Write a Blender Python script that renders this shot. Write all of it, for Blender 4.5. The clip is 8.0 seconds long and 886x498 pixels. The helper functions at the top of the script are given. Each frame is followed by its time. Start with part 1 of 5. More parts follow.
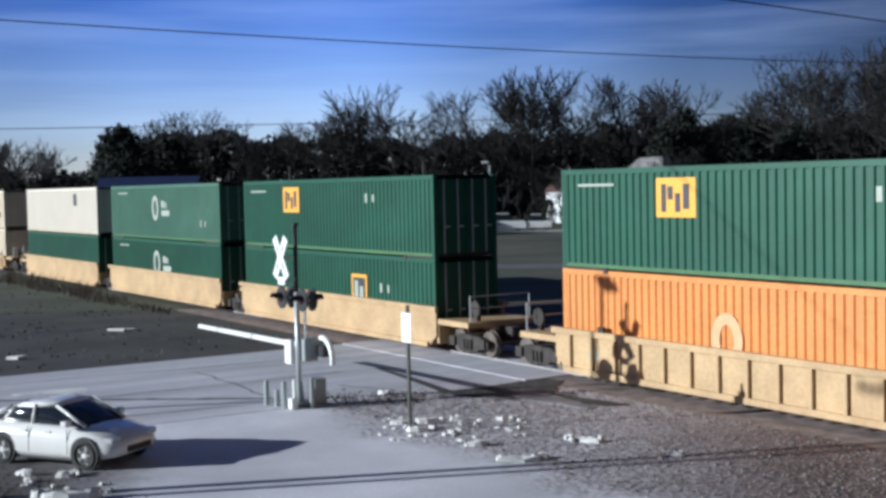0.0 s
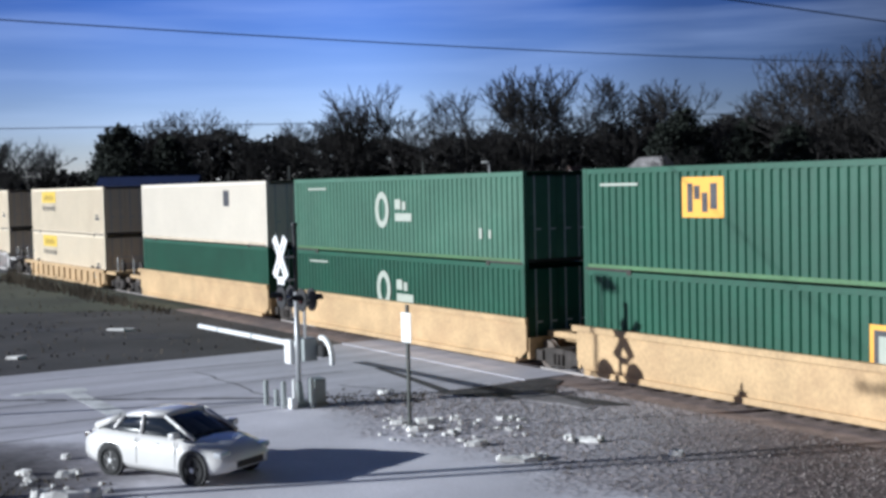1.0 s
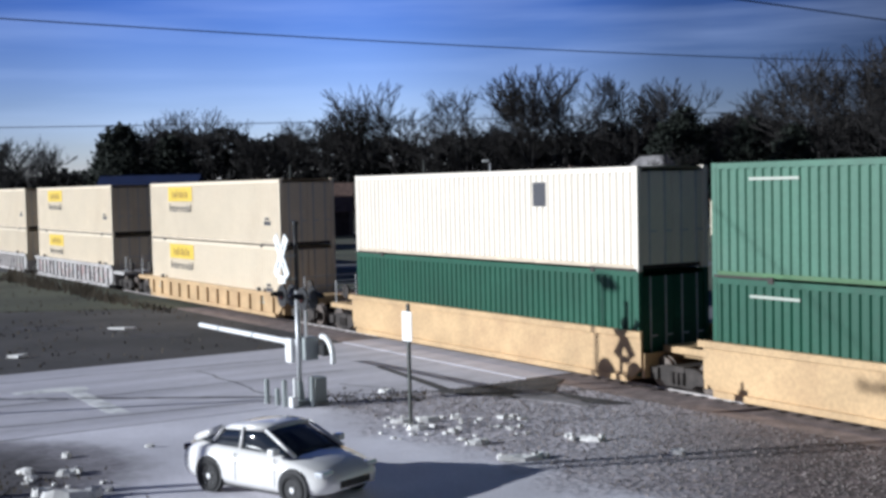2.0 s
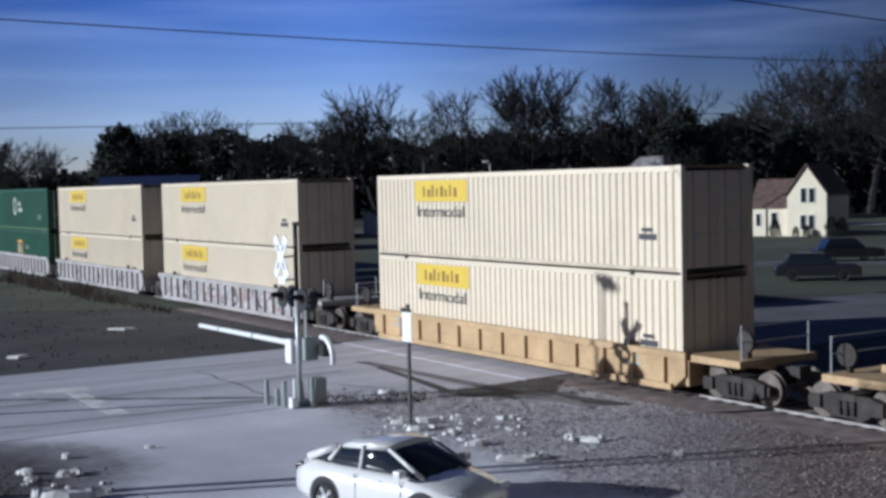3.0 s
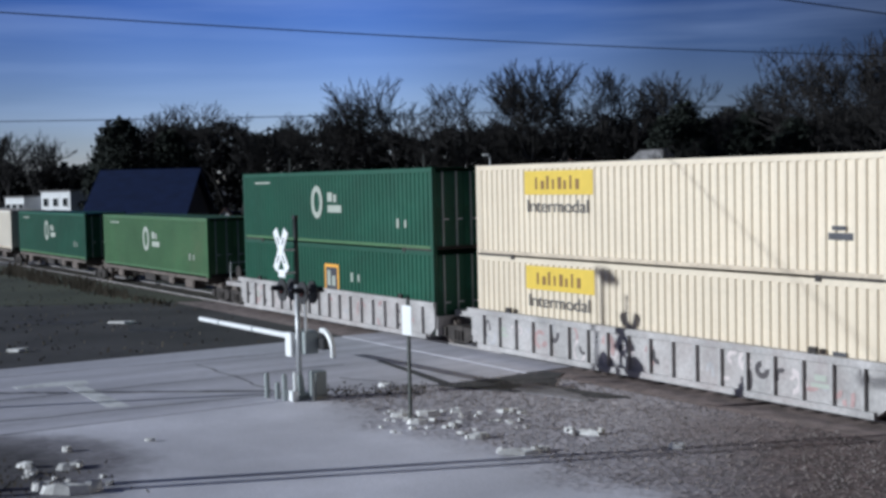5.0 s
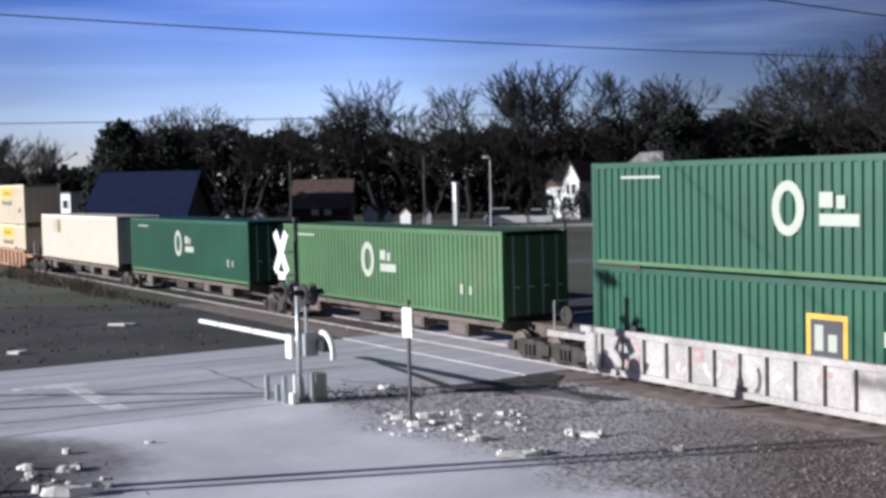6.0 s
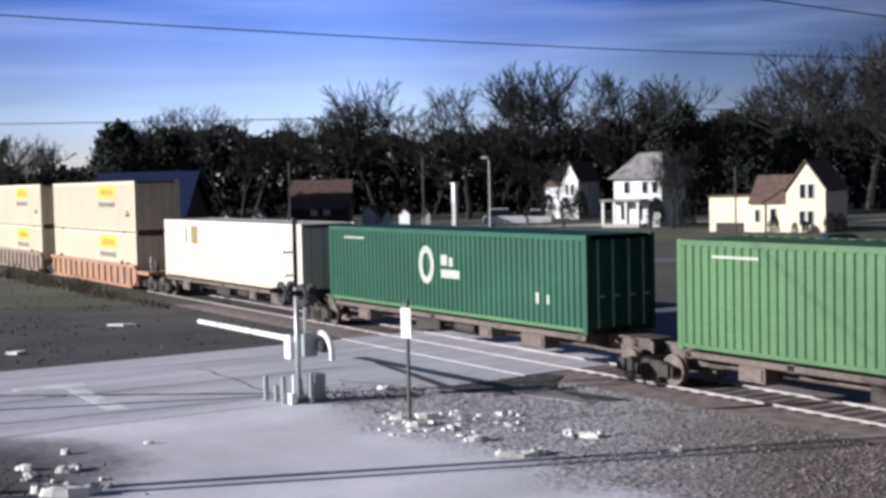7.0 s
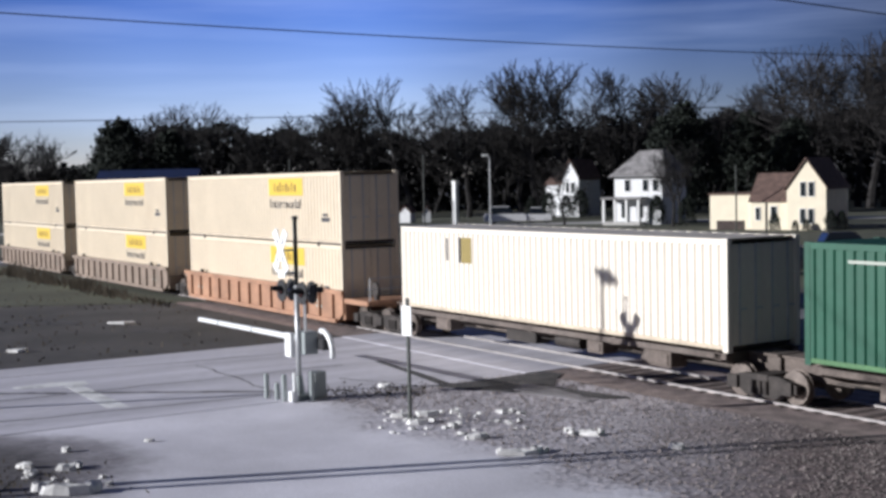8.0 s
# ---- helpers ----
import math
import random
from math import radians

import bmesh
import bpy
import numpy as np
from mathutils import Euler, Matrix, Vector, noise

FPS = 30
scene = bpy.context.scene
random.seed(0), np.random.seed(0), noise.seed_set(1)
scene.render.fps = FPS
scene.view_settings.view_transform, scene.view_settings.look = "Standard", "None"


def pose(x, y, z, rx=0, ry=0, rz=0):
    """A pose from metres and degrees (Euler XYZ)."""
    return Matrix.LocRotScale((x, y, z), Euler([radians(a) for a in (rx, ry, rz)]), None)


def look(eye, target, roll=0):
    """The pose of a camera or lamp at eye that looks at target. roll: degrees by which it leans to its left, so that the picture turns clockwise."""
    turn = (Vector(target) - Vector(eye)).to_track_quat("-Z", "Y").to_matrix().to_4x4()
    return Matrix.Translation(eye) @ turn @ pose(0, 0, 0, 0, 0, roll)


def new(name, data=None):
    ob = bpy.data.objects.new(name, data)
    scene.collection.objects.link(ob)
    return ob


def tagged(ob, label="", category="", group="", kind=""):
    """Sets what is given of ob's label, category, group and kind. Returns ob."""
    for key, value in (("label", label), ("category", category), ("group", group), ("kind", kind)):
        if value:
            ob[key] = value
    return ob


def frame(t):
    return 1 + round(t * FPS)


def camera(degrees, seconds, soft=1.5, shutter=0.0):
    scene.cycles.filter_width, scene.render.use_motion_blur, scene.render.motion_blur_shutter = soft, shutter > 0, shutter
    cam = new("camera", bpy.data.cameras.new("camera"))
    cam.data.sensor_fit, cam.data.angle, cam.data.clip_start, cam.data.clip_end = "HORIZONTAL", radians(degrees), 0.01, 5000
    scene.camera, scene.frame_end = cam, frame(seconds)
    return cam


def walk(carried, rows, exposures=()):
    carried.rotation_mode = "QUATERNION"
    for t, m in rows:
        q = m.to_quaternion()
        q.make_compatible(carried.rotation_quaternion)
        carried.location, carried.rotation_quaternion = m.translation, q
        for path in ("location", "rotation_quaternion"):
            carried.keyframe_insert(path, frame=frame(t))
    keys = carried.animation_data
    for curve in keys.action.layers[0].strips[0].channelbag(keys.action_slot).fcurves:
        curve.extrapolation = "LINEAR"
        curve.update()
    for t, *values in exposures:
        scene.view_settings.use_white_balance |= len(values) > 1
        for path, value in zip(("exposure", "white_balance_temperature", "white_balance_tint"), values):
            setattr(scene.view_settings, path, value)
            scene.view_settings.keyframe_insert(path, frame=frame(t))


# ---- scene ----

# ---------- camera: a fixed webcam, re-filmed by hand, so it only sways a little ----------
cam = camera(38.35, 8.0, soft=3.2)
EYE, PITCH, ROLL = (0.0, 0.0, 5.73), -2.836, 1.28
SWAY = ((0.0, 0, 0), (0.5, 0.038, 0.084), (1.0, -0.013, -0.008), (1.5, 0.025, -0.064), (3.0, 0.02, -0.03),
        (3.5, 0.025, -0.013), (4.0, -0.038, -0.038), (4.5, -0.038, -0.076), (5.0, 0.02, -0.33), (6.5, 0.025, -0.20),
        (7.0, -0.025, -0.216), (7.5, -0.076, -0.26), (8.0, 0.0, -0.31))
walk(cam, [(t, pose(*EYE, 90 + PITCH + up, ROLL, turn)) for t, turn, up in SWAY],
     exposures=[(0.0, 0.32, 5150, 5), (1.7, 0.36, 5250, 9), (2.9, -0.06, 5000, 8), (4.5, -0.22, 5050, 7), (5.2, -0.18, 5100, 7), (6.3, 0.68, 5550, 13), (7.0, 0.66, 5550, 13), (8.0, 0.34, 5450, 12)])

# ---------- daylight: a low sun from the left, slightly behind the camera ----------
SUN_DIR = Vector((-8.741, -1.566, 2.43)).normalized()
world = bpy.data.worlds.new("sky")
scene.world = world
world.use_nodes = True
wn, wl = world.node_tree.nodes, world.node_tree.links
wn.clear()
sky = wn.new("ShaderNodeTexSky")
sky.sky_type, sky.sun_disc = "NISHITA", False
sky.sun_elevation = math.asin(SUN_DIR.z)
sky.sun_rotation = math.atan2(SUN_DIR.x, SUN_DIR.y)
sky.air_density, sky.dust_density, sky.ozone_density = 1.0, 0.3, 2.5
coord = wn.new("ShaderNodeTexCoord")
split = wn.new("ShaderNodeSeparateXYZ")
ramp = wn.new("ShaderNodeValToRGB")
ramp.color_ramp.elements[0].position, ramp.color_ramp.elements[0].color = 0.0, (0.86, 0.80, 1.0, 1)
ramp.color_ramp.elements[1].position, ramp.color_ramp.elements[1].color = 0.16, (0.15, 0.22, 0.57, 1)
haze = ramp.color_ramp.elements.new(0.75)
haze.color = (0.13, 0.15, 0.25, 1)
mid = ramp.color_ramp.elements.new(0.085)
mid.color = (0.52, 0.50, 0.79, 1)
stretch = wn.new("ShaderNodeMapping")
stretch.inputs["Scale"].default_value = (2.2, 2.2, 26.0)
cirrus = wn.new("ShaderNodeTexNoise")
cirrus.inputs["Scale"].default_value, cirrus.inputs["Detail"].default_value = 1.6, 6.0
veil = wn.new("ShaderNodeMapRange")
veil.inputs[1].default_value, veil.inputs[2].default_value = 0.45, 0.75
veil.inputs[3].default_value, veil.inputs[4].default_value = 0.0, 0.13
tint = wn.new("ShaderNodeMix")
tint.data_type, tint.blend_type = "RGBA", "MULTIPLY"
tint.inputs[0].default_value = 1.0
cloud = wn.new("ShaderNodeMix")
cloud.data_type = "RGBA"
cloud.inputs[7].default_value = (6.5, 7.0, 8.5, 1)
back = wn.new("ShaderNodeBackground")
back.inputs["Strength"].default_value = 0.122
wout = wn.new("ShaderNodeOutputWorld")
# edge darkening put into the sky: brightest near view centre, falling off either side
across = wn.new("ShaderNodeMapRange")
across.inputs[1].default_value, across.inputs[2].default_value = -1.0, 1.0
wl.new(split.outputs["X"], across.inputs[0])
edge_falloff = wn.new("ShaderNodeValToRGB")
edge_falloff.color_ramp.interpolation = "EASE"
for k, (x, v) in enumerate(((-1.0, 0.34), (-0.34, 0.37), (-0.20, 0.50), (-0.07, 0.58), (0.07, 0.38), (0.20, 0.20), (0.34, 0.09))):
    stop = edge_falloff.color_ramp.elements[k] if k < 2 else edge_falloff.color_ramp.elements.new((x + 1) / 2)
    stop.position, stop.color = (x + 1) / 2, (v, v, v, 1)
wl.new(across.outputs[0], edge_falloff.inputs[0])
brighten = wn.new("ShaderNodeMath")
brighten.operation = "MULTIPLY"
brighten.inputs[1].default_value = 2.6
wl.new(edge_falloff.outputs[0], brighten.inputs[0])
# and it is dimmed on the side behind the webcam, to darken the shaded container ends
behind = wn.new("ShaderNodeMapRange")
behind.interpolation_type = "SMOOTHSTEP"
behind.inputs[1].default_value, behind.inputs[2].default_value = -0.6, 0.9
behind.inputs[3].default_value, behind.inputs[4].default_value = 0.25, 1.0
wl.new(split.outputs["Y"], behind.inputs[0])
dome = wn.new("ShaderNodeMath")
dome.operation = "MULTIPLY"
wl.new(brighten.outputs[0], dome.inputs[0])
wl.new(behind.outputs[0], dome.inputs[1])
side_light = wn.new("ShaderNodeVectorMath")
side_light.operation = "SCALE"
wl.new(coord.outputs["Generated"], split.inputs[0])
wl.new(split.outputs["Z"], ramp.inputs[0])
wl.new(coord.outputs["Generated"], stretch.inputs[0])
wl.new(stretch.outputs[0], cirrus.inputs["Vector"])
wl.new(cirrus.outputs[0], veil.inputs[0])
wl.new(sky.outputs[0], side_light.inputs[0])
wl.new(dome.outputs[0], side_light.inputs["Scale"])
wl.new(side_light.outputs[0], tint.inputs[6])
wl.new(ramp.outputs[0], tint.inputs[7])
wl.new(veil.outputs[0], cloud.inputs[0])
wl.new(tint.outputs[2], cloud.inputs[6])
wl.new(cloud.outputs[2], back.inputs[0])
wl.new(back.outputs[0], wout.inputs[0])
sun = new("sun", bpy.data.lights.new("sun", "SUN"))
sun.data.energy, sun.data.angle, sun.data.color = 5.0, radians(0.53), (1.0, 0.90, 0.75)
sun.matrix_world = look((-60, -12, 40), Vector((-60, -12, 40)) - SUN_DIR)

# ---------- the railway's own axes: x along the travel, y away from the camera, z up ----------
TURN = -57.842
AX, AY = Vector((0.53225, -0.84658, 0)), Vector((0.84658, 0.53225, 0))
ORIGIN = AY * (22.889 + 1.30)


def track(u, w, z=0.0, turn=0.0):
    """A pose by the railway: u along it, w from its centre line."""
    p = ORIGIN + AX * u + AY * w
    return pose(p.x, p.y, z, 0, 0, TURN + turn)


# ---------- materials ----------
def material(name, base, rough=0.7, metal=0.0, vary=0.25, scale=3.0, fine=40.0, bump=0.15, spread=0.0, dirt=None, dirt_amount=0.4, stretch_z=1.0, stretch_x=1.0, stretch_y=1.0):
    m = bpy.data.materials.new(name)
    m.use_nodes = True
    nt = m.node_tree
    b = nt.nodes["Principled BSDF"]
    tc = nt.nodes.new("ShaderNodeTexCoord")
    mp = nt.nodes.new("ShaderNodeMapping")
    mp.inputs["Scale"].default_value = (stretch_x, stretch_y, stretch_z)
    nt.links.new(tc.outputs["Object"], mp.inputs[0])
    big, small = nt.nodes.new("ShaderNodeTexNoise"), nt.nodes.new("ShaderNodeTexNoise")
    big.inputs["Scale"].default_value, big.inputs["Detail"].default_value = scale, 5.0
    small.inputs["Scale"].default_value, small.inputs["Detail"].default_value = fine, 3.0
    for nz in (big, small):
        nt.links.new(mp.outputs[0], nz.inputs["Vector"])
    lo = [max(0.0, c * (1 - vary)) for c in base]
    hi = [min(1.0, c * (1 + vary)) for c in base]
    r1 = nt.nodes.new("ShaderNodeValToRGB")
    r1.color_ramp.elements[0].position, r1.color_ramp.elements[1].position = 0.3, 0.7
    r1.color_ramp.elements[0].color, r1.color_ramp.elements[1].color = (*lo, 1), (*hi, 1)
    nt.links.new(big.outputs[0], r1.inputs[0])
    mul = nt.nodes.new("ShaderNodeMix")
    mul.data_type, mul.blend_type = "RGBA", "MULTIPLY"
    mul.inputs[0].default_value = 1.0
    r2 = nt.nodes.new("ShaderNodeMapRange")
    r2.inputs[1].default_value, r2.inputs[2].default_value = 0.3, 0.7
    r2.inputs[3].default_value, r2.inputs[4].default_value = 1 - vary * 0.8, 1 + vary * 0.4
    nt.links.new(small.outputs[0], r2.inputs[0])
    nt.links.new(r1.outputs[0], mul.inputs[6])
    nt.links.new(r2.outputs[0], mul.inputs[7])
    colour = mul.outputs[2]
    if dirt:
        dn = nt.nodes.new("ShaderNodeTexNoise")
        dn.inputs["Scale"].default_value, dn.inputs["Detail"].default_value = scale * 0.6, 8.0
        dn.inputs["Roughness"].default_value = 0.7
        nt.links.new(mp.outputs[0], dn.inputs["Vector"])
        dr = nt.nodes.new("ShaderNodeMapRange")
        dr.inputs[1].default_value, dr.inputs[2].default_value = 0.5, 0.72
        dr.inputs[3].default_value, dr.inputs[4].default_value = 0.0, dirt_amount
        nt.links.new(dn.outputs[0], dr.inputs[0])
        dm = nt.nodes.new("ShaderNodeMix")
        dm.data_type = "RGBA"
        dm.inputs[7].default_value = (*dirt, 1)
        nt.links.new(dr.outputs[0], dm.inputs[0])
        nt.links.new(colour, dm.inputs[6])
        colour = dm.outputs[2]
    if spread:
        oi = nt.nodes.new("ShaderNodeObjectInfo")
        sr = nt.nodes.new("ShaderNodeMapRange")
        sr.inputs[3].default_value, sr.inputs[4].default_value = 1 - spread, 1 + spread
        nt.links.new(oi.outputs["Random"], sr.inputs[0])
        sm = nt.nodes.new("ShaderNodeMix")
        sm.data_type, sm.blend_type = "RGBA", "MULTIPLY"
        sm.inputs[0].default_value = 1.0
        nt.links.new(colour, sm.inputs[6])
        nt.links.new(sr.outputs[0], sm.inputs[7])
        colour = sm.outputs[2]
    nt.links.new(colour, b.inputs["Base Color"])
    b.inputs["Roughness"].default_value, b.inputs["Metallic"].default_value = rough, metal
    if bump:
        bp = nt.nodes.new("ShaderNodeBump")
        bp.inputs["Strength"].default_value, bp.inputs["Distance"].default_value = bump, 0.02
        nt.links.new(small.outputs[0], bp.inputs["Height"])
        nt.links.new(bp.outputs[0], b.inputs["Normal"])
    return m


ASPHALT = material("worn_asphalt", (0.57, 0.555, 0.61), 0.9, vary=0.24, scale=0.9, fine=24, bump=0.2, dirt=(0.41, 0.40, 0.44), dirt_amount=0.7, stretch_y=0.10)
LANE = material("dark_lane_asphalt", (0.13, 0.13, 0.14), 0.9, vary=0.25, scale=0.5, fine=20)
DARK_ASPHALT = material("tar_patch", (0.05, 0.048, 0.05), 0.85, vary=0.4, scale=1.2, fine=30)


def side_lot():
    """Old asphalt that breaks up into pale gravel and then brown gravel towards the track; object x and y run along and across the railway."""
    m = material("side_lot_surface", (0.71, 0.695, 0.755), 0.93, vary=0.2, scale=0.25, fine=25, bump=0.0, dirt=(0.52, 0.505, 0.555), dirt_amount=0.7)
    nt = m.node_tree
    nodes, links = nt.nodes, nt.links
    b = nodes["Principled BSDF"]
    lot = b.inputs["Base Color"].links[0].from_socket
    tc = nodes.new("ShaderNodeTexCoord")
    xyz = nodes.new("ShaderNodeSeparateXYZ")
    links.new(tc.outputs["Object"], xyz.inputs[0])
    wob = nodes.new("ShaderNodeTexNoise")
    wob.inputs["Scale"].default_value, wob.inputs["Detail"].default_value, wob.inputs["Roughness"].default_value = 0.55, 9.0, 0.7
    links.new(tc.outputs["Object"], wob.inputs["Vector"])

    def maths(op, a, c):
        n = nodes.new("ShaderNodeMath")
        n.operation = op
        for i, v in enumerate((a, c)):
            if isinstance(v, (int, float)):
                n.inputs[i].default_value = v
            else:
                links.new(v, n.inputs[i])
        return n.outputs[0]

    def ramp_to(v, lo, hi):
        n = nodes.new("ShaderNodeMapRange")
        n.interpolation_type = "SMOOTHSTEP"
        n.inputs[1].default_value, n.inputs[2].default_value = lo, hi
        links.new(v, n.inputs[0])
        return n.outputs[0]

    def mix(f, a, c):
        n = nodes.new("ShaderNodeMix")
        n.data_type = "RGBA"
        links.new(f, n.inputs[0])
        links.new(a, n.inputs[6])
        links.new(c, n.inputs[7])
        return n.outputs[2]

    def speckle(lo, hi, scale):
        n = nodes.new("ShaderNodeTexVoronoi")
        n.inputs["Scale"].default_value = scale
        links.new(tc.outputs["Object"], n.inputs["Vector"])
        r = nodes.new("ShaderNodeValToRGB")
        r.color_ramp.elements[0].color, r.color_ramp.elements[1].color = (*lo, 1), (*hi, 1)
        links.new(n.outputs["Color"], r.inputs[0])
        return r.outputs[0], n.outputs["Distance"]

    sway = maths("MULTIPLY", maths("SUBTRACT", wob.outputs[0], 0.5), 6.0)
    near_track = maths("ADD", xyz.outputs["Y"], sway)
    along = maths("ADD", maths("ADD", xyz.outputs["X"], xyz.outputs["Y"]), sway)
    pale, d1 = speckle((0.20, 0.19, 0.21), (0.64, 0.60, 0.64), 9.0)
    brown, d2 = speckle((0.035, 0.026, 0.026), (0.235, 0.178, 0.172), 7.0)
    gravel = mix(ramp_to(along, -29.5, -21.5), pale, brown)
    mask = ramp_to(near_track, -10.6, -8.4)
    # dusty soil spread round the kerb heap, darker in its middle
    du = maths("DIVIDE", maths("ADD", xyz.outputs["X"], 26.8), 4.7)
    dw = maths("DIVIDE", maths("ADD", xyz.outputs["Y"], 19.0), 3.7)
    reach = maths("ADD", maths("SQRT", maths("ADD", maths("MULTIPLY", du, du), maths("MULTIPLY", dw, dw)), 0.0), maths("MULTIPLY", sway, 0.11))
    dust, _ = speckle((0.16, 0.15, 0.165), (0.30, 0.285, 0.31), 5.0)
    soil, _ = speckle((0.03, 0.028, 0.03), (0.12, 0.11, 0.115), 6.0)
    ground = mix(ramp_to(reach, 0.72, 1.12), dust, mix(mask, lot, gravel))
    links.new(mix(ramp_to(reach, 0.38, 0.78), soil, ground), b.inputs["Base Color"])
    bp = nodes.new("ShaderNodeBump")
    bp.inputs["Distance"].default_value = 0.03
    links.new(maths("MULTIPLY", mask, 0.8), bp.inputs["Strength"])
    links.new(d2, bp.inputs["Height"])
    links.new(bp.outputs[0], b.inputs["Normal"])
    return m


def by_island(m, lo, hi):
    """Vary a material's brightness from loose piece to loose piece."""
    nodes, links = m.node_tree.nodes, m.node_tree.links
    b = nodes["Principled BSDF"]
    base = b.inputs["Base Color"].links[0].from_socket
    geo = nodes.new("ShaderNodeNewGeometry")
    r = nodes.new("ShaderNodeMapRange")
    r.inputs[3].default_value, r.inputs[4].default_value = lo, hi
    links.new(geo.outputs["Random Per Island"], r.inputs[0])
    n = nodes.new("ShaderNodeMix")
    n.data_type, n.blend_type = "RGBA", "MULTIPLY"
    n.inputs[0].default_value = 1.0
    links.new(base, n.inputs[6])
    links.new(r.outputs[0], n.inputs[7])
    links.new(n.outputs[2], b.inputs["Base Color"])


SIDE_LOT = side_lot()
VERGE = material("winter_verge", (0.048, 0.044, 0.043), 0.95, vary=0.45, scale=0.25, fine=9, bump=0.5, dirt=(0.09, 0.086, 0.088), dirt_amount=0.6)
FAR_LAWN = material("winter_lawn", (0.07, 0.075, 0.045), 0.95, vary=0.35, scale=0.12, fine=6, bump=0.4, dirt=(0.12, 0.10, 0.075), dirt_amount=0.6)
SOIL = material("dusty_soil", (0.25, 0.235, 0.245), 0.95, vary=0.35, scale=0.9, fine=14, bump=0.35, dirt=(0.10, 0.095, 0.10), dirt_amount=1.0)
STONE = material("crushed_stone", (0.27, 0.235, 0.225), 0.95, vary=0.3, scale=6, fine=30, bump=0.3)
by_island(STONE, 0.3, 1.45)
RUBBLE = material("pale_rubble", (0.80, 0.79, 0.77), 0.9, vary=0.15, scale=4, fine=30, bump=0.3, spread=0.1)
DEAD_GRASS = material("dead_grass", (0.085, 0.07, 0.05), 0.95, vary=0.3, scale=0.5, fine=8, bump=0)
BALLAST = material("ballast", (0.25, 0.20, 0.185), 0.95, vary=0.4, scale=2.0, fine=18, bump=0.45)
CONCRETE = material("concrete", (0.45, 0.44, 0.42), 0.9, vary=0.15, scale=2, fine=30)
WHITE_LINE = material("worn_white_paint", (0.80, 0.80, 0.79), 0.85, vary=0.12, scale=2, fine=18, dirt=(0.27, 0.27, 0.28), dirt_amount=0.9)
RAIL = material("rail_steel", (0.46, 0.43, 0.42), 0.45, 0.3, vary=0.2, scale=2, fine=20)
TIE = material("creosote_tie", (0.085, 0.065, 0.057), 0.9, vary=0.3, scale=3, fine=20)
GREEN = material("green_container_paint", (0.006, 0.072, 0.038), 0.5, vary=0.16, scale=0.5, fine=10, bump=0.04, spread=0.12, dirt=(0.025, 0.115, 0.07), dirt_amount=0.5)
GREEN_PALE = material("faded_green_container_paint", (0.068, 0.160, 0.062), 0.55, vary=0.2, scale=0.4, fine=10, bump=0.04, spread=0.12, dirt=(0.115, 0.165, 0.075), dirt_amount=0.6)
GREEN_GREY = material("greyed_green_container_paint", (0.055, 0.145, 0.095), 0.55, vary=0.14, scale=0.5, fine=10, bump=0.04, dirt=(0.10, 0.19, 0.135), dirt_amount=0.5)
WHITE = material("cream_white_container_paint", (0.735, 0.64, 0.49), 0.5, vary=0.05, scale=0.5, fine=8, bump=0.03, spread=0.05, dirt=(0.62, 0.51, 0.37), dirt_amount=0.4)
BRIGHT_WHITE = material("clean_white_container_paint", (0.76, 0.70, 0.60), 0.45, vary=0.04, scale=0.5, fine=8, bump=0.03, dirt=(0.74, 0.68, 0.58), dirt_amount=0.4)
# bottom rails of the white boxes, a tone darker than their sides
SEAM_WHITE = material("darker_cream_rail_paint", (0.58, 0.49, 0.37), 0.7, vary=0.2, scale=1, fine=9)
ORANGE = material("orange_container_paint", (0.68, 0.26, 0.06), 0.5, vary=0.12, scale=0.6, fine=8, bump=0.04, dirt=(0.62, 0.30, 0.09), dirt_amount=0.5)
YELLOW_CAR = material("yellow_well_car_paint", (0.52, 0.36, 0.185), 0.6, vary=0.2, scale=0.7, fine=9, bump=0.06, dirt=(0.30, 0.18, 0.09), dirt_amount=0.5)
SPINE_CAR = material("grimy_skeleton_car_paint", (0.13, 0.105, 0.09), 0.8, vary=0.35, scale=0.8, fine=9, bump=0.06, dirt=(0.20, 0.17, 0.15), dirt_amount=0.6)
GREY_CAR = material("grey_well_car_paint", (0.43, 0.41, 0.40), 0.65, vary=0.25, scale=0.8, fine=9, bump=0.06, dirt=(0.27, 0.21, 0.20), dirt_amount=0.6)
TAUPE_CAR = material("taupe_well_car_paint", (0.26, 0.20, 0.155), 0.7, vary=0.25, scale=0.8, fine=9, bump=0.06, dirt=(0.12, 0.09, 0.07), dirt_amount=0.6)
BROWN_CAR = material("brown_well_car_paint", (0.40, 0.22, 0.13), 0.65, vary=0.25, scale=0.8, fine=9, bump=0.06, dirt=(0.16, 0.09, 0.06), dirt_amount=0.6)
SPRAY_PINK = material("faded_pink_spray", (0.42, 0.29, 0.28), 0.8, vary=0.2, bump=0)
SPRAY_GREY = material("silver_spray", (0.42, 0.41, 0.42), 0.7, vary=0.2, bump=0)
SPRAY_DARK = material("black_spray", (0.09, 0.08, 0.085), 0.8, vary=0.2, bump=0)
SPRAY_PALE = material("pale_spray", (0.60, 0.54, 0.53), 0.8, vary=0.2, bump=0)
TRUCK = material("sooty_truck_steel", (0.045, 0.038, 0.034), 0.75, 0.2, vary=0.4, scale=3, fine=20)
WHEEL = material("wheel_steel", (0.20, 0.17, 0.15), 0.45, 0.7, vary=0.3, scale=4, fine=20)
LOGO_RUST = material("rusty_brown_decal", (0.22, 0.12, 0.03), 0.5, vary=0.1, bump=0)
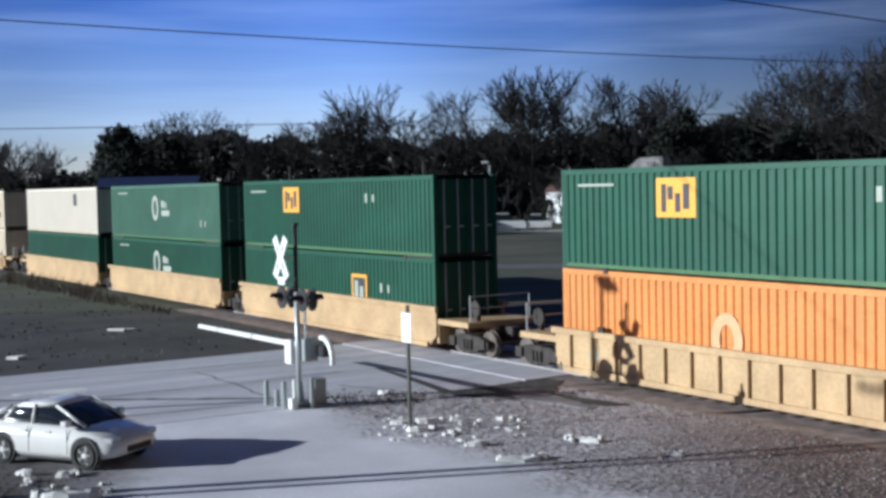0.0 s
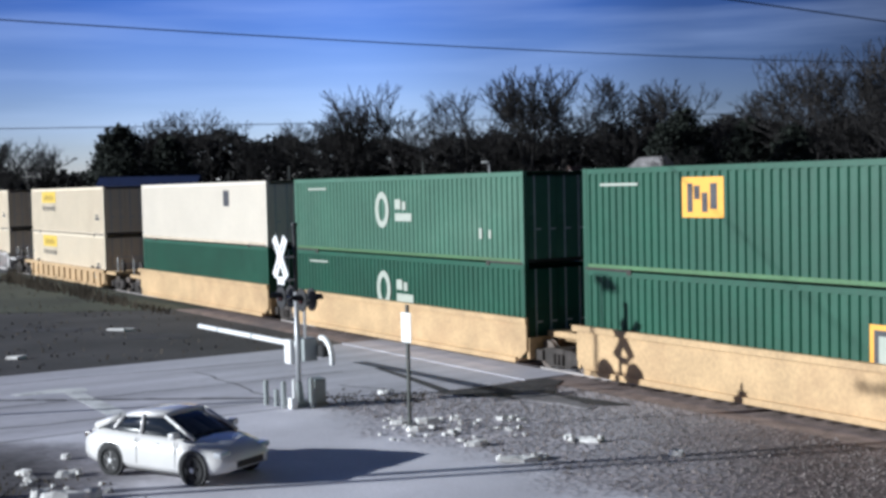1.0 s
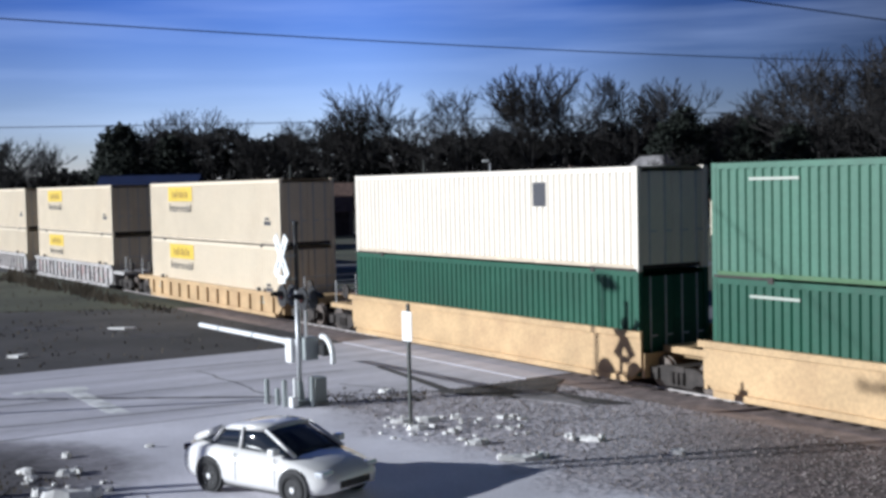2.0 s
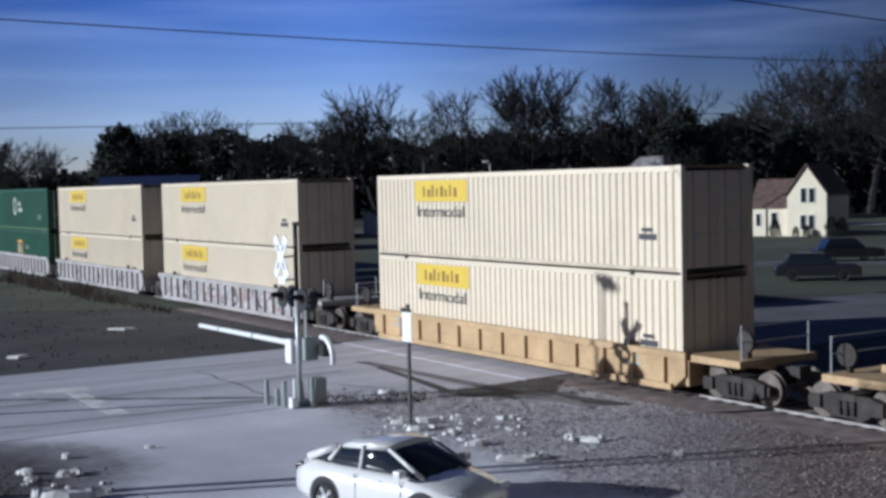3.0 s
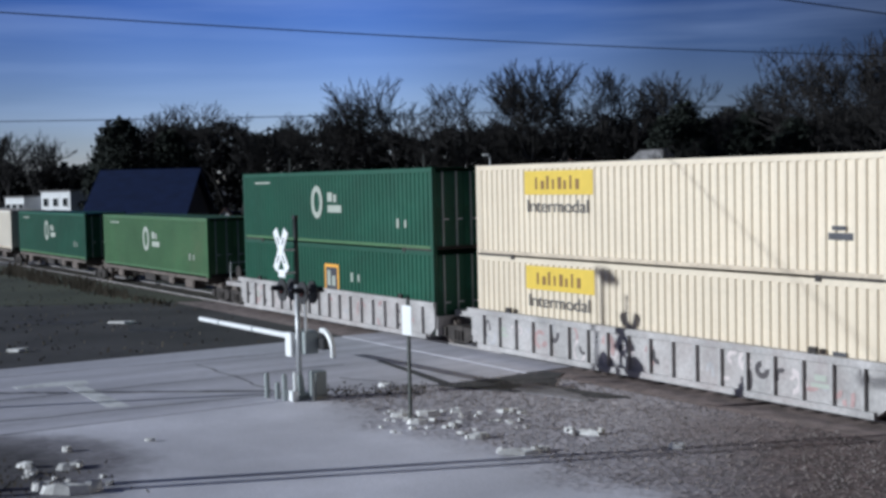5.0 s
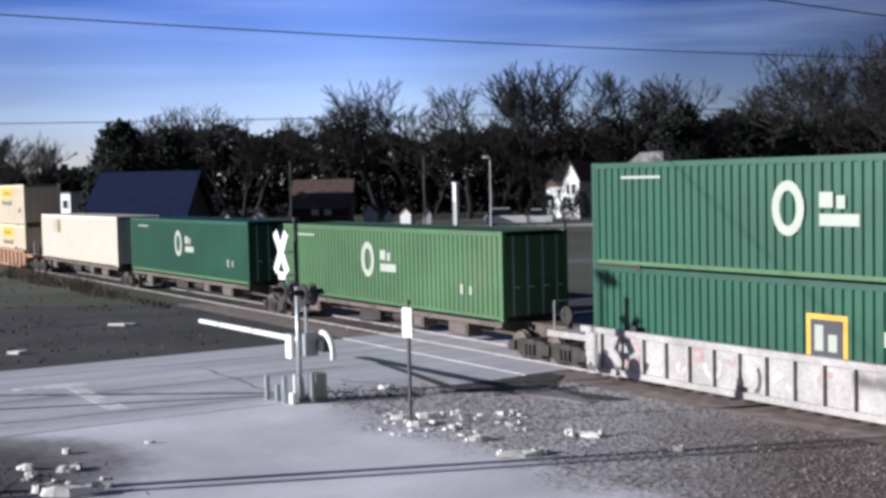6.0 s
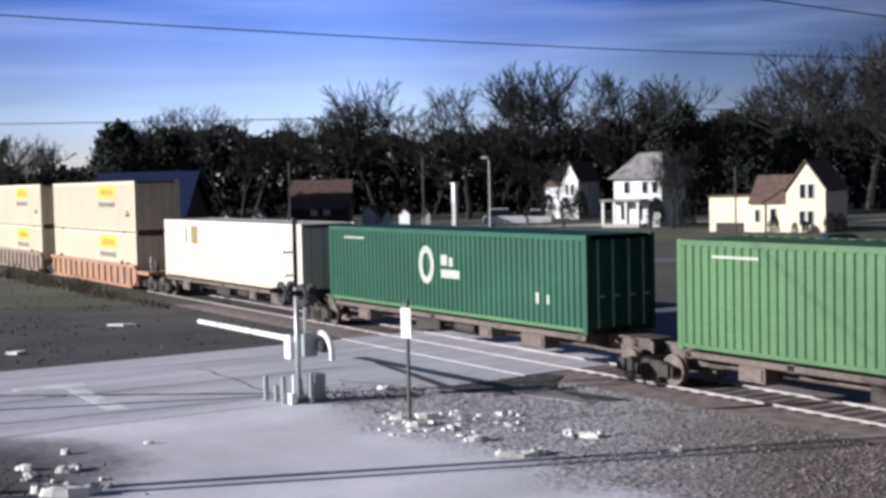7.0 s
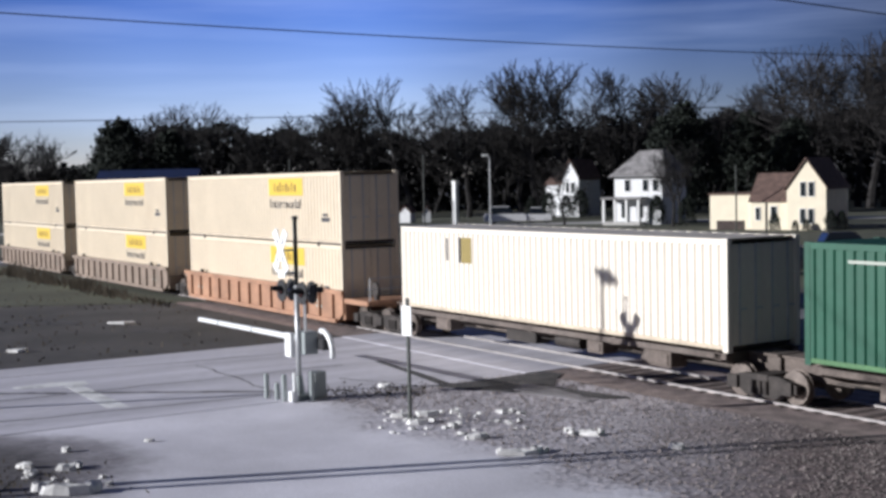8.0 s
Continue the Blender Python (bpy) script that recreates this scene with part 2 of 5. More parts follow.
LOGO_YELLOW = material("yellow_decal", (0.68, 0.49, 0.05), 0.5, vary=0.05, bump=0)
LOGO_AMBER = material("amber_decal", (0.85, 0.42, 0.04), 0.5, vary=0.05, bump=0)
LOGO_DARK = material("dark_decal", (0.05, 0.05, 0.06), 0.5, vary=0.1, bump=0)
LOGO_WHITE = material("white_decal", (0.40, 0.43, 0.37), 0.5, vary=0.05, bump=0)
LOGO_FAINT = material("faded_orange_decal", (0.70, 0.41, 0.21), 0.5, vary=0.1, bump=0)
LOGO_OCHRE = material("ochre_decal", (0.27, 0.21, 0.06), 0.5, vary=0.05, bump=0)
GALV = material("galvanised_steel", (0.55, 0.56, 0.57), 0.45, 0.5, vary=0.15, scale=3, fine=25)
SIGNAL_BLACK = material("signal_black", (0.02, 0.02, 0.022), 0.55, vary=0.2)
SIGN_WHITE = material("sign_white", (0.86, 0.87, 0.86), 0.4, vary=0.05, bump=0.02)
CABINET = material("grey_cabinet_paint", (0.33, 0.36, 0.36), 0.5, vary=0.12, scale=2, fine=15)
RED_LENS = material("red_lens", (0.03, 0.008, 0.008), 0.25, vary=0.1, bump=0)
POST = material("dark_post_steel", (0.06, 0.065, 0.06), 0.6, 0.2, vary=0.3, scale=3, fine=20)
POLE_WOOD = material("weathered_pole_wood", (0.16, 0.12, 0.09), 0.9, vary=0.3, scale=1.5, fine=14, stretch_z=0.2)
WIRE = material("cable_black", (0.03, 0.03, 0.035), 0.7, vary=0.1, bump=0)
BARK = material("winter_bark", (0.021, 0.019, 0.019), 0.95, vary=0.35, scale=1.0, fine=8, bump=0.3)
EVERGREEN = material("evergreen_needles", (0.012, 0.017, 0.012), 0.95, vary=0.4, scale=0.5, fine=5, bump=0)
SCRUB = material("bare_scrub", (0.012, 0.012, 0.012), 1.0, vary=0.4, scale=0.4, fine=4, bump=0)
SIDING = material("cream_siding", (0.80, 0.72, 0.55), 0.7, vary=0.06, scale=1, fine=12, bump=0.05)
SIDING_WHITE = material("white_siding", (0.78, 0.79, 0.80), 0.7, vary=0.07, scale=1, fine=12, bump=0.05)
SHINGLE = material("brown_shingles", (0.13, 0.085, 0.07), 0.9, vary=0.3, scale=2, fine=12)
SHINGLE_GREY = material("mottled_grey_shingles", (0.27, 0.26, 0.26), 0.9, vary=0.4, scale=1.2, fine=8, dirt=(0.10, 0.10, 0.10), dirt_amount=0.7)
BLUE_ROOF = material("dark_blue_metal_roof", (0.012, 0.022, 0.075), 0.6, 0.1, vary=0.2, scale=1, fine=8)
DARK_WALL = material("dark_brick_wall", (0.06, 0.045, 0.04), 0.85, vary=0.3, scale=2, fine=14)
GLASS = material("dark_window_glass", (0.02, 0.025, 0.03), 0.08, vary=0.1, bump=0)
TRIM = material("white_trim", (0.75, 0.75, 0.74), 0.6, vary=0.06)
CAR_PAINT = material("pearl_white_car_paint", (0.80, 0.79, 0.77), 0.22, vary=0.02, bump=0)
CAR_PAINT.node_tree.nodes["Principled BSDF"].inputs["Coat Weight"].default_value = 0.6
CAR_GLASS = material("tinted_car_glass", (0.015, 0.02, 0.03), 0.05, vary=0.05, bump=0)
TYRE = material("tyre_rubber", (0.025, 0.025, 0.026), 0.85, vary=0.2)
RIM = material("alloy_rim", (0.80, 0.80, 0.80), 0.45, 0.0, vary=0.05, bump=0)
LAMP_CLEAR = material("headlamp_glass", (0.6, 0.62, 0.65), 0.1, 0.3, vary=0.05, bump=0)
VAN_PAINT = material("white_van_paint", (0.8, 0.8, 0.8), 0.4, vary=0.03, bump=0)
DARK_PAINT = material("dark_car_paint", (0.02, 0.02, 0.025), 0.25, vary=0.05, bump=0)


# ---------- mesh helpers ----------
def box(bm, x0, y0, z0, x1, y1, z1, m=None):
    g = bmesh.ops.create_cube(bm, size=1.0)
    t = Matrix.Translation(((x0 + x1) / 2, (y0 + y1) / 2, (z0 + z1) / 2)) @ Matrix.Diagonal((abs(x1 - x0), abs(y1 - y0), abs(z1 - z0), 1))
    bmesh.ops.transform(bm, matrix=(m @ t) if m else t, verts=g["verts"])
    return g["verts"]


def rod(bm, a, b, r0, r1=None, seg=8):
    a, b = Vector(a), Vector(b)
    d = b - a
    g = bmesh.ops.create_cone(bm, cap_ends=True, segments=seg, radius1=r0, radius2=r0 if r1 is None else r1, depth=d.length)
    bmesh.ops.transform(bm, matrix=Matrix.Translation((a + b) / 2) @ d.to_track_quat("Z", "Y").to_matrix().to_4x4(), verts=g["verts"])
    return g["verts"]


def poly(bm, pts, z0, z1):
    """A slab with a plan outline."""
    lo = [bm.verts.new((p[0], p[1], z0)) for p in pts]
    hi = [bm.verts.new((p[0], p[1], z1)) for p in pts]
    bm.faces.new(hi)
    bm.faces.new(lo[::-1])
    for i in range(len(pts)):
        j = (i + 1) % len(pts)
        bm.faces.new((lo[i], lo[j], hi[j], hi[i]))


def prism(bm, pts, y0, y1):
    """An outline in x and z, carried from y0 to y1."""
    a = [bm.verts.new((p[0], y0, p[1])) for p in pts]
    b = [bm.verts.new((p[0], y1, p[1])) for p in pts]
    bm.faces.new(a)
    bm.faces.new(b[::-1])
    for i in range(len(pts)):
        j = (i + 1) % len(pts)
        bm.faces.new((a[j], a[i], b[i], b[j]))


def bevelled(bm, width, seg=1):
    bmesh.ops.bevel(bm, geom=list(bm.edges), offset=width, segments=seg, affect="EDGES", profile=0.5)
    return bm


def mesh_of(name, bm, mat, smooth=False):
    bmesh.ops.recalc_face_normals(bm, faces=bm.faces)
    me = bpy.data.meshes.new(name)
    bm.to_mesh(me)
    bm.free()
    me.materials.append(mat)
    if smooth:
        me.polygons.foreach_set("use_smooth", [True] * len(me.polygons))
    return me


def part(name, bm, mat, parent=None, label="", at=None, smooth=False):
    ob = new(name, bm if isinstance(bm, bpy.types.Mesh) else mesh_of(name, bm, mat, smooth))
    if parent:
        ob.parent = parent
    if at is not None:
        ob.matrix_basis = at
    if label:
        ob["label"] = label
    return ob


def thing(name, m, label, category, group="", kind=""):
    ob = new(name)
    ob.empty_display_size = 0.3
    ob.matrix_basis = m
    return tagged(ob, label, category, group, kind)


def solid(name, bm, mat, m, label, category, group="", kind="", smooth=False):
    ob = part(name, bm, mat, at=m, smooth=smooth)
    return tagged(ob, label, category, group, kind)


# ---------- ground, road and railway ----------
def setting():
    bm = bmesh.new()
    poly(bm, [(-2500, -400), (2500, -400), (2500, 4000), (-2500, 4000)], -0.6, -0.02)
    solid("ground", bm, VERGE, pose(0, 0, 0), "dark winter verge of dirt and dead grass", "ground", kind="structure")
    # the street that crosses the track at right angles
    bm = bmesh.new()
    poly(bm, [(-41.2, -64), (-30.6, -64), (-30.4, -10.2), (-29.9, -5.4), (-30.1, -2.6), (-41.6, -2.6)], -0.3, 0.0)
    solid("road", bm, ASPHALT, track(0, 0), "worn pale grey asphalt street up to the crossing", "road", kind="structure")
    bm = bmesh.new()
    poly(bm, [(-41.6, 2.4), (-30.1, 2.4), (-30.0, 130), (-41.2, 130)], -0.3, 0.0)
    solid("road", bm, LANE, track(0, 0), "grey asphalt street beyond the railway crossing", "road", kind="structure")
    bm = bmesh.new()
    for w0, w1 in ((-2.58, -0.86), (-0.60, 0.60), (0.86, 2.38)):
        poly(bm, [(-41.6, w0), (-30.1, w0), (-30.1, w1), (-41.6, w1)], -0.3, 0.02)
    solid("crossing_panels", bm, ASPHALT, track(0, 0), "asphalt crossing panels between the rails", "crossing", kind="structure")
    bm = bmesh.new()
    poly(bm, [(-30.58, -64), (60, -64), (60, -0.92), (-30.08, -0.92), (-29.88, -5.4), (-30.38, -10.2)], -0.3, -0.010)
    solid("pavement", bm, SIDE_LOT, track(0, 0), "old grey side lot breaking up into gravel", "pavement", kind="structure")
    bm = bmesh.new()
    for u0, u1 in ((-330, -41.62), (-30.08, 60)):
        prism_pts = [(-3.0, -0.1), (-2.3, -0.004), (2.3, -0.004), (3.0, -0.1)]
        a = [bm.verts.new((u0, p[0], p[1])) for p in prism_pts]
        b = [bm.verts.new((u1, p[0], p[1])) for p in prism_pts]
        bm.faces.new(a), bm.faces.new(b[::-1])
        for i in range(4):
            j = (i + 1) % 4
            bm.faces.new((a[i], a[j], b[j], b[i]))
    bed = solid("ballast_bed", bm, BALLAST, track(0, 0), "bed of brown railway ballast", "ballast", kind="structure")
    bm = bmesh.new()
    box(bm, -0.11, -1.02, -0.12, 0.11, 1.02, 0.010)
    tie = mesh_of("tie", bm, TIE)
    rng = random.Random(8)
    for k in range(220):
        u = -112 + 0.55 * k
        if not -41.7 < u < -30.0:
            part("tie", tie, TIE, bed, at=pose(u + rng.uniform(-0.03, 0.03), rng.uniform(-0.05, 0.05), rng.uniform(-0.004, 0.004), 0, 0, rng.uniform(-1, 1)))
    for side in (-0.7675, 0.7675):
        bm = bmesh.new()
        outline = [(-0.07, 0.0), (0.07, 0.0), (0.07, 0.02), (0.012, 0.04), (0.012, 0.11), (0.037, 0.12), (0.037, 0.15), (-0.037, 0.15), (-0.037, 0.12), (-0.012, 0.11), (-0.012, 0.04), (-0.07, 0.02)]
        a = [bm.verts.new((-330, side + y, z - 0.09)) for y, z in outline]
        b = [bm.verts.new((60, side + y, z - 0.09)) for y, z in outline]
        bm.faces.new(a), bm.faces.new(b[::-1])
        for i in range(12):
            j = (i + 1) % 12
            bm.faces.new((a[i], a[j], b[j], b[i]))
        solid("rail", bm, RAIL, track(0, 0), "steel railway rail with a shiny running head", "rail", "rails of the track", "structure")
    # painted stop bar, tar seam and dark wedge of dirt
    bm = bmesh.new()
    poly(bm, [(-37.3, -13.65), (-32.2, -13.7), (-32.4, -14.25), (-37.5, -14.1)], 0.0, 0.004)
    poly(bm, [(-37.53, -15.43), (-37.73, -14.25), (-37.38, -13.35), (-36.64, -13.44), (-36.86, -14.32), (-37.11, -15.38)], 0.0, 0.006)
    solid("stop_line", bm, WHITE_LINE, track(0, 0), "worn white stop line painted on the street", "road marking", kind="structure")
    bm = bmesh.new()
    poly(bm, [(-35.2, -4.55), (-32.5, -4.85), (-29.9, -5.25), (-29.9, -5.6), (-32.5, -5.15), (-35.2, -4.75)], 0.0, 0.010)
    solid("tar_seam", bm, DARK_ASPHALT, track(0, 0), "dark tar seam across the street", "road repair", kind="structure")
    bm = bmesh.new()
    poly(bm, [(-29.95, -5.9), (-29.8, -4.0), (-30.0, -1.9), (-29.3, -1.8), (-28.6, -2.6), (-27.6, -3.4), (-26.2, -3.1), (-25.0, -2.9), (-25.3, -3.5), (-26.8, -4.1), (-28.0, -4.9), (-29.0, -5.5)], 0.0, 0.018)
    solid("dirt_wedge", bm, DARK_ASPHALT, track(0, 0), "dark oily dirt patch beside the crossing", "dirt", kind="structure")
    rng = random.Random(5)
    for u, w, n, du, dw in ((-40.0, -20.0, 16, 0.05, 0.9), (-35.4, -24.0, 20, 0.02, 0.9), (-38.8, -9.6, 12, 0.6, -0.05), (-33.2, -7.4, 9, 0.35, 0.1), (-32.4, -18.0, 12, 0.05, 0.7)):
        left, right = [], []
        for k in range(n):
            u, w = u + du + rng.uniform(-0.12, 0.12), w + dw + rng.uniform(-0.12, 0.12)
            h = rng.uniform(0.015, 0.04)
            left.append((u - h * (abs(dw) > abs(du)), w - h * (abs(du) >= abs(dw))))
            right.append((u + h * (abs(dw) > abs(du)), w + h * (abs(du) >= abs(dw))))
        bm = bmesh.new()
        poly(bm, left + right[::-1], -0.02, 0.004)
        solid("tar_crack", bm, DARK_ASPHALT, track(0, 0), "thin dark sealed crack in the asphalt", "road repair", kind="structure")
    for cx, cy, rx, ry, seed in ((-16.9, 54.0, 2.0, 0.9, 3), (-11.5, 50.5, 1.6, 0.8, 4), (-19.5, 46.0, 2.4, 0.8, 5)):
        rng = random.Random(seed)
        bm = bmesh.new()
        outline = []
        for k in range(40):
            a = 2 * math.pi * k / 40
            r = 1 + 0.2 * math.sin(2 * a + seed) + 0.1 * math.sin(5 * a) + rng.uniform(-0.08, 0.08)
            outline.append((cx + rx * r * math.cos(a), cy + ry * r * math.sin(a)))
        poly(bm, outline, -0.1, -0.012)
        solid("oily_patch", bm, DARK_ASPHALT, pose(0, 0, 0), "dark oily dirt patch on the verge", "dirt", kind="structure")
    # thin dark line across the street, in two ragged pieces
    rng = random.Random(21)
    for x0, x1, y0, y1 in ((-12.9, -10.6, 35.46, 35.25), (-10.3, -4.9, 35.23, 34.80)):
        left, right = [], []
        for k in range(19):
            t = k / 18
            x, y, h = x0 + (x1 - x0) * t, y0 + (y1 - y0) * t + rng.uniform(-0.03, 0.03), rng.uniform(0.05, 0.13)
            left.append((x, y - h))
            right.append((x, y + h))
        bm = bmesh.new()
        poly(bm, left + right[::-1], -0.02, 0.007)
        solid("tar_seam", bm, DARK_ASPHALT, pose(0, 0, 0), "thin broken dark line across the street", "road repair", kind="structure")
    # paler gravel showing through the dark dirt
    bm = bmesh.new()
    outline = []
    for k in range(36):
        a = 2 * math.pi * k / 36
        r = 1 + 0.18 * math.sin(3 * a + 1) + rng.uniform(-0.12, 0.12)
        outline.append((-27.0 + 1.5 * r * math.cos(a), -4.05 + 0.45 * r * math.sin(a)))
    poly(bm, outline, 0.0, 0.026)
    solid("gravel_patch", bm, SOIL, track(0, 0), "paler gravel patch in the dark dirt", "gravel", kind="structure")
    # far lawn and street behind the track
    bm = bmesh.new()
    poly(bm, [(-140, 62), (190, 62), (190, 330), (-140, 330)], -0.3, 0.0)
    solid("lawn", bm, FAR_LAWN, pose(0, 0, 0), "dull winter lawn around the far houses", "lawn", kind="structure")
    bm = bmesh.new()
    poly(bm, [(-120, 161), (180, 140), (180, 147), (-120, 169)], -0.2, 0.012)
    solid("far_road", bm, CONCRETE, pose(0, 0, 0), "pale residential street before the far houses", "road", kind="structure")
    bm = bmesh.new()
    poly(bm, [(-40, 96), (120, 62.5), (120, 66.5), (-40, 101)], -0.2, 0.012)
    solid("far_lane", bm, LANE, pose(0, 0, 0), "grey lane across the lawn behind the railway", "road", kind="structure")
    # unseen wall added behind the webcam to cut skylight on the shaded container ends
    bm = bmesh.new()
    box(bm, -14, -3.2, -0.4, 90, -2.2, 17)
    solid("wall_south", bm, DARK_WALL, pose(0, 0, 0), "unseen dark brick wall added behind the webcam to cut skylight", "wall", kind="structure")


setting()

# ---------- the train ----------
MOVERS = []
CACHE = {}
BOX_L, BOX_H, BOX_W = 16.15, 2.88, 2.60


def corrugated(length, height, pitch=0.283, depth=0.045):
    """A pressed side sheet that faces -y, with its own thickness."""
    n = int(length / pitch)
    p = length / n
    xs = []
    for i in range(n):
        x = -length / 2 + i * p
        xs += [(x, 0.0), (x + p * 0.36, 0.0), (x + p * 0.5, depth), (x + p * 0.86, depth)]
    xs.append((length / 2, 0.0))
    verts, faces = [], []
    for x, d in xs:
        verts += [(x, d, 0), (x, d, height), (x, d + 0.03, 0), (x, d + 0.03, height)]
    for i in range(len(xs) - 1):
        a, b = 4 * i, 4 * i + 4
        faces += [(a, b, b + 1, a + 1), (a + 3, b + 3, b + 2, a + 2), (a + 1, b + 1, b + 3, a + 3), (a, a + 2, b + 2, b)]
    return verts, faces


def shared(key, build):
    if key not in CACHE:
        CACHE[key] = build()
    return CACHE[key]


def raw_mesh(name, verts, faces, mat):
    me = bpy.data.meshes.new(name)
    me.from_pydata(verts, [], faces)
    me.materials.append(mat)
    me.update()
    return me


def bar_mesh(name, mat, *boxes):
    def build():
        bm = bmesh.new()
        for b in boxes:
            box(bm, *b)
        return mesh_of(name, bm, mat)
    return build


def ring_mesh(name, mat, rx, rz, width, depth, seg=20):
    def build():
        bm = bmesh.new()
        rows = []
        for i in range(seg):
            a = 2 * math.pi * i / seg
            c, s = math.cos(a), math.sin(a)
            rows.append([bm.verts.new(v) for v in ((rx * c, 0, rz * s), (rx * c, -depth, rz * s), ((rx - width) * c, -depth, (rz - width) * s), ((rx - width) * c, 0, (rz - width) * s))])
        for i in range(seg):
            p, q = rows[i], rows[(i + 1) % seg]
            for k in range(4):
                bm.faces.new((p[k], p[(k + 1) % 4], q[(k + 1) % 4], q[k]))
        return mesh_of(name, bm, mat)
    return build


def word_mesh(name, text, size, mat, widen=1.0):
    def build():
        cu = bpy.data.curves.new(name, "FONT")
        cu.body, cu.size, cu.extrude, cu.align_x = text, size, 0.004, "CENTER"
        ob = bpy.data.objects.new(name, cu)
        scene.collection.objects.link(ob)
        me = bpy.data.meshes.new_from_object(ob.evaluated_get(bpy.context.evaluated_depsgraph_get()))
        bpy.data.objects.remove(ob)
        bpy.data.curves.remove(cu)
        me.transform(Matrix.Diagonal((widen, 1, 1, 1)))
        me.materials.clear()
        me.materials.append(mat)
        return me
    return build


def bars(parent, key, mat, boxes, m, name="number_bar"):
    for k, b in enumerate(boxes):
        part(name, shared((key, k), bar_mesh(name, mat, b)), mat, parent, at=m)


def shipping_container(s_mid, z, paint, label, decal="", group="containers on the train"):
    ob = thing("shipping_container", track(s_mid, 0, z), label, "container", group)
    key = paint.name
    L, H, W = BOX_L, BOX_H, BOX_W
    side = shared((key, "side"), lambda: raw_mesh("side_panel", *corrugated(L - 0.32, H - 0.30), paint))
    part("side_panel", side, paint, ob, at=pose(0, -W / 2 + 0.012, 0.17))
    part("side_panel", side, paint, ob, at=pose(0, W / 2 - 0.012, 0.17, 0, 0, 180))
    end = shared((key, "end"), lambda: raw_mesh("end_panel", *corrugated(W - 0.3, H - 0.3, 0.25, 0.04), paint))
    part("end_panel", end, paint, ob, at=pose(-L / 2 + 0.03, 0, 0.17, 0, 0, -90))
    door = shared((key, "door"), bar_mesh("door", paint, (-0.02, -0.57, 0.0, 0.03, 0.57, H - 0.32)))
    panel = shared((key, "door_panel"), bar_mesh("door_panel", paint, (0.03, -0.50, 0.0, 0.045, 0.50, 1.12)))
    lock = shared("lock", bar_mesh("lock_bar", GALV, (0.045, -0.02, 0.0, 0.085, 0.02, H - 0.3), (0.085, -0.02, 0.9, 0.10, 0.22, 0.95)))
    for y in (-0.58, 0.58):
        d = part("door", door, paint, ob, at=pose(L / 2 - 0.08, y, 0.16))
        for k in (0.1, 1.36):
            part("door_panel", panel, paint, d, at=pose(0, 0, k))
        for k in (-0.28, 0.28):
            part("lock_bar", lock, GALV, d, at=pose(0, k, 0), label="galvanised lock bar")
    post = shared((key, "post"), bar_mesh("corner_post", paint, (-0.08, -0.08, 0.12, 0.08, 0.08, H - 0.12)))
    cast = shared((key, "cast"), bar_mesh("corner_casting", paint, (-0.09, -0.082, -0.06, 0.09, 0.082, 0.06)))
    for x in (-1, 1):
        for y in (-1, 1):
            part("corner_post", post, paint, ob, at=pose(x * (L / 2 - 0.08), y * (W / 2 - 0.08), 0))
            for zz in (0.06, H - 0.06):
                part("corner_casting", cast, paint, ob, at=pose(x * (L / 2 - 0.09), y * (W / 2 - 0.082), zz))
    rail = shared((key, "rail"), bar_mesh("side_rail", paint, (-L / 2 + 0.18, -0.05, -0.075, L / 2 - 0.18, 0.05, 0.075)))
    low_paint = {GREEN.name: GREEN_PALE, GREEN_GREY.name: GREEN_PALE, WHITE.name: SEAM_WHITE, BRIGHT_WHITE.name: SEAM_WHITE}.get(key, paint)
    low_rail = shared((key, "low_rail"), bar_mesh("bottom_rail", low_paint, (-L / 2 + 0.18, -0.05, -0.035, L / 2 - 0.18, 0.05, 0.075)))
    for y in (-1, 1):
        part("side_rail", rail, paint, ob, at=pose(0, y * (W / 2 - 0.055), H - 0.085))
        part("bottom_rail", low_rail, low_paint, ob, at=pose(0, y * (W / 2 - 0.055), 0.095))
    roof = shared((key, "roof"), lambda: raw_mesh("roof_panel", *corrugated(L - 0.2, W - 0.2, 0.53, 0.03), paint))
    part("roof_panel", roof, paint, ob, at=pose(0, -(W - 0.2) / 2, H - 0.012, -90, 0, 0))
    floor = shared((key, "floor"), bar_mesh("underframe", TRUCK, (-L / 2 + 0.18, -W / 2 + 0.12, 0.03, L / 2 - 0.18, W / 2 - 0.12, 0.16)))
    part("underframe", floor, TRUCK, ob)
    face = -W / 2 + 0.010
    if decal in ("banner", "banner_mid"):
        x = -3.75 if decal == "banner" else 3.1
        d = part("logo_panel", shared("lp", bar_mesh("logo_panel", LOGO_YELLOW, (-1.66, -0.012, -0.36, 1.66, 0.0, 0.36))), LOGO_YELLOW, ob, "plain yellow logo panel", pose(x, face, H - 0.58))
        bars(d, "lb", LOGO_RUST, (*[(-1.10 + k * 0.28, -0.018, -0.20, -1.10 + k * 0.28 + (0.10, 0.17, 0.12)[k % 3], -0.012, (0.16, 0.06, 0.20, 0.10)[k % 4]) for k in range(8)],), pose(0, 0, 0), "logo_bar")
        part("word", shared("word", word_mesh("word", "Intermodal", 0.54, LOGO_DARK, 1.27)), LOGO_DARK, ob, "dark lettering", pose(x - 0.05, face - 0.006, H - 1.46, 90, 0, 0))
        bars(ob, "nb", LOGO_DARK, ((0, -0.008, 0, 0.7, 0, 0.16), (0.1, -0.008, 0.22, 0.5, 0, 0.32),), pose(6.4, face, 0.9))
    elif decal == "square":
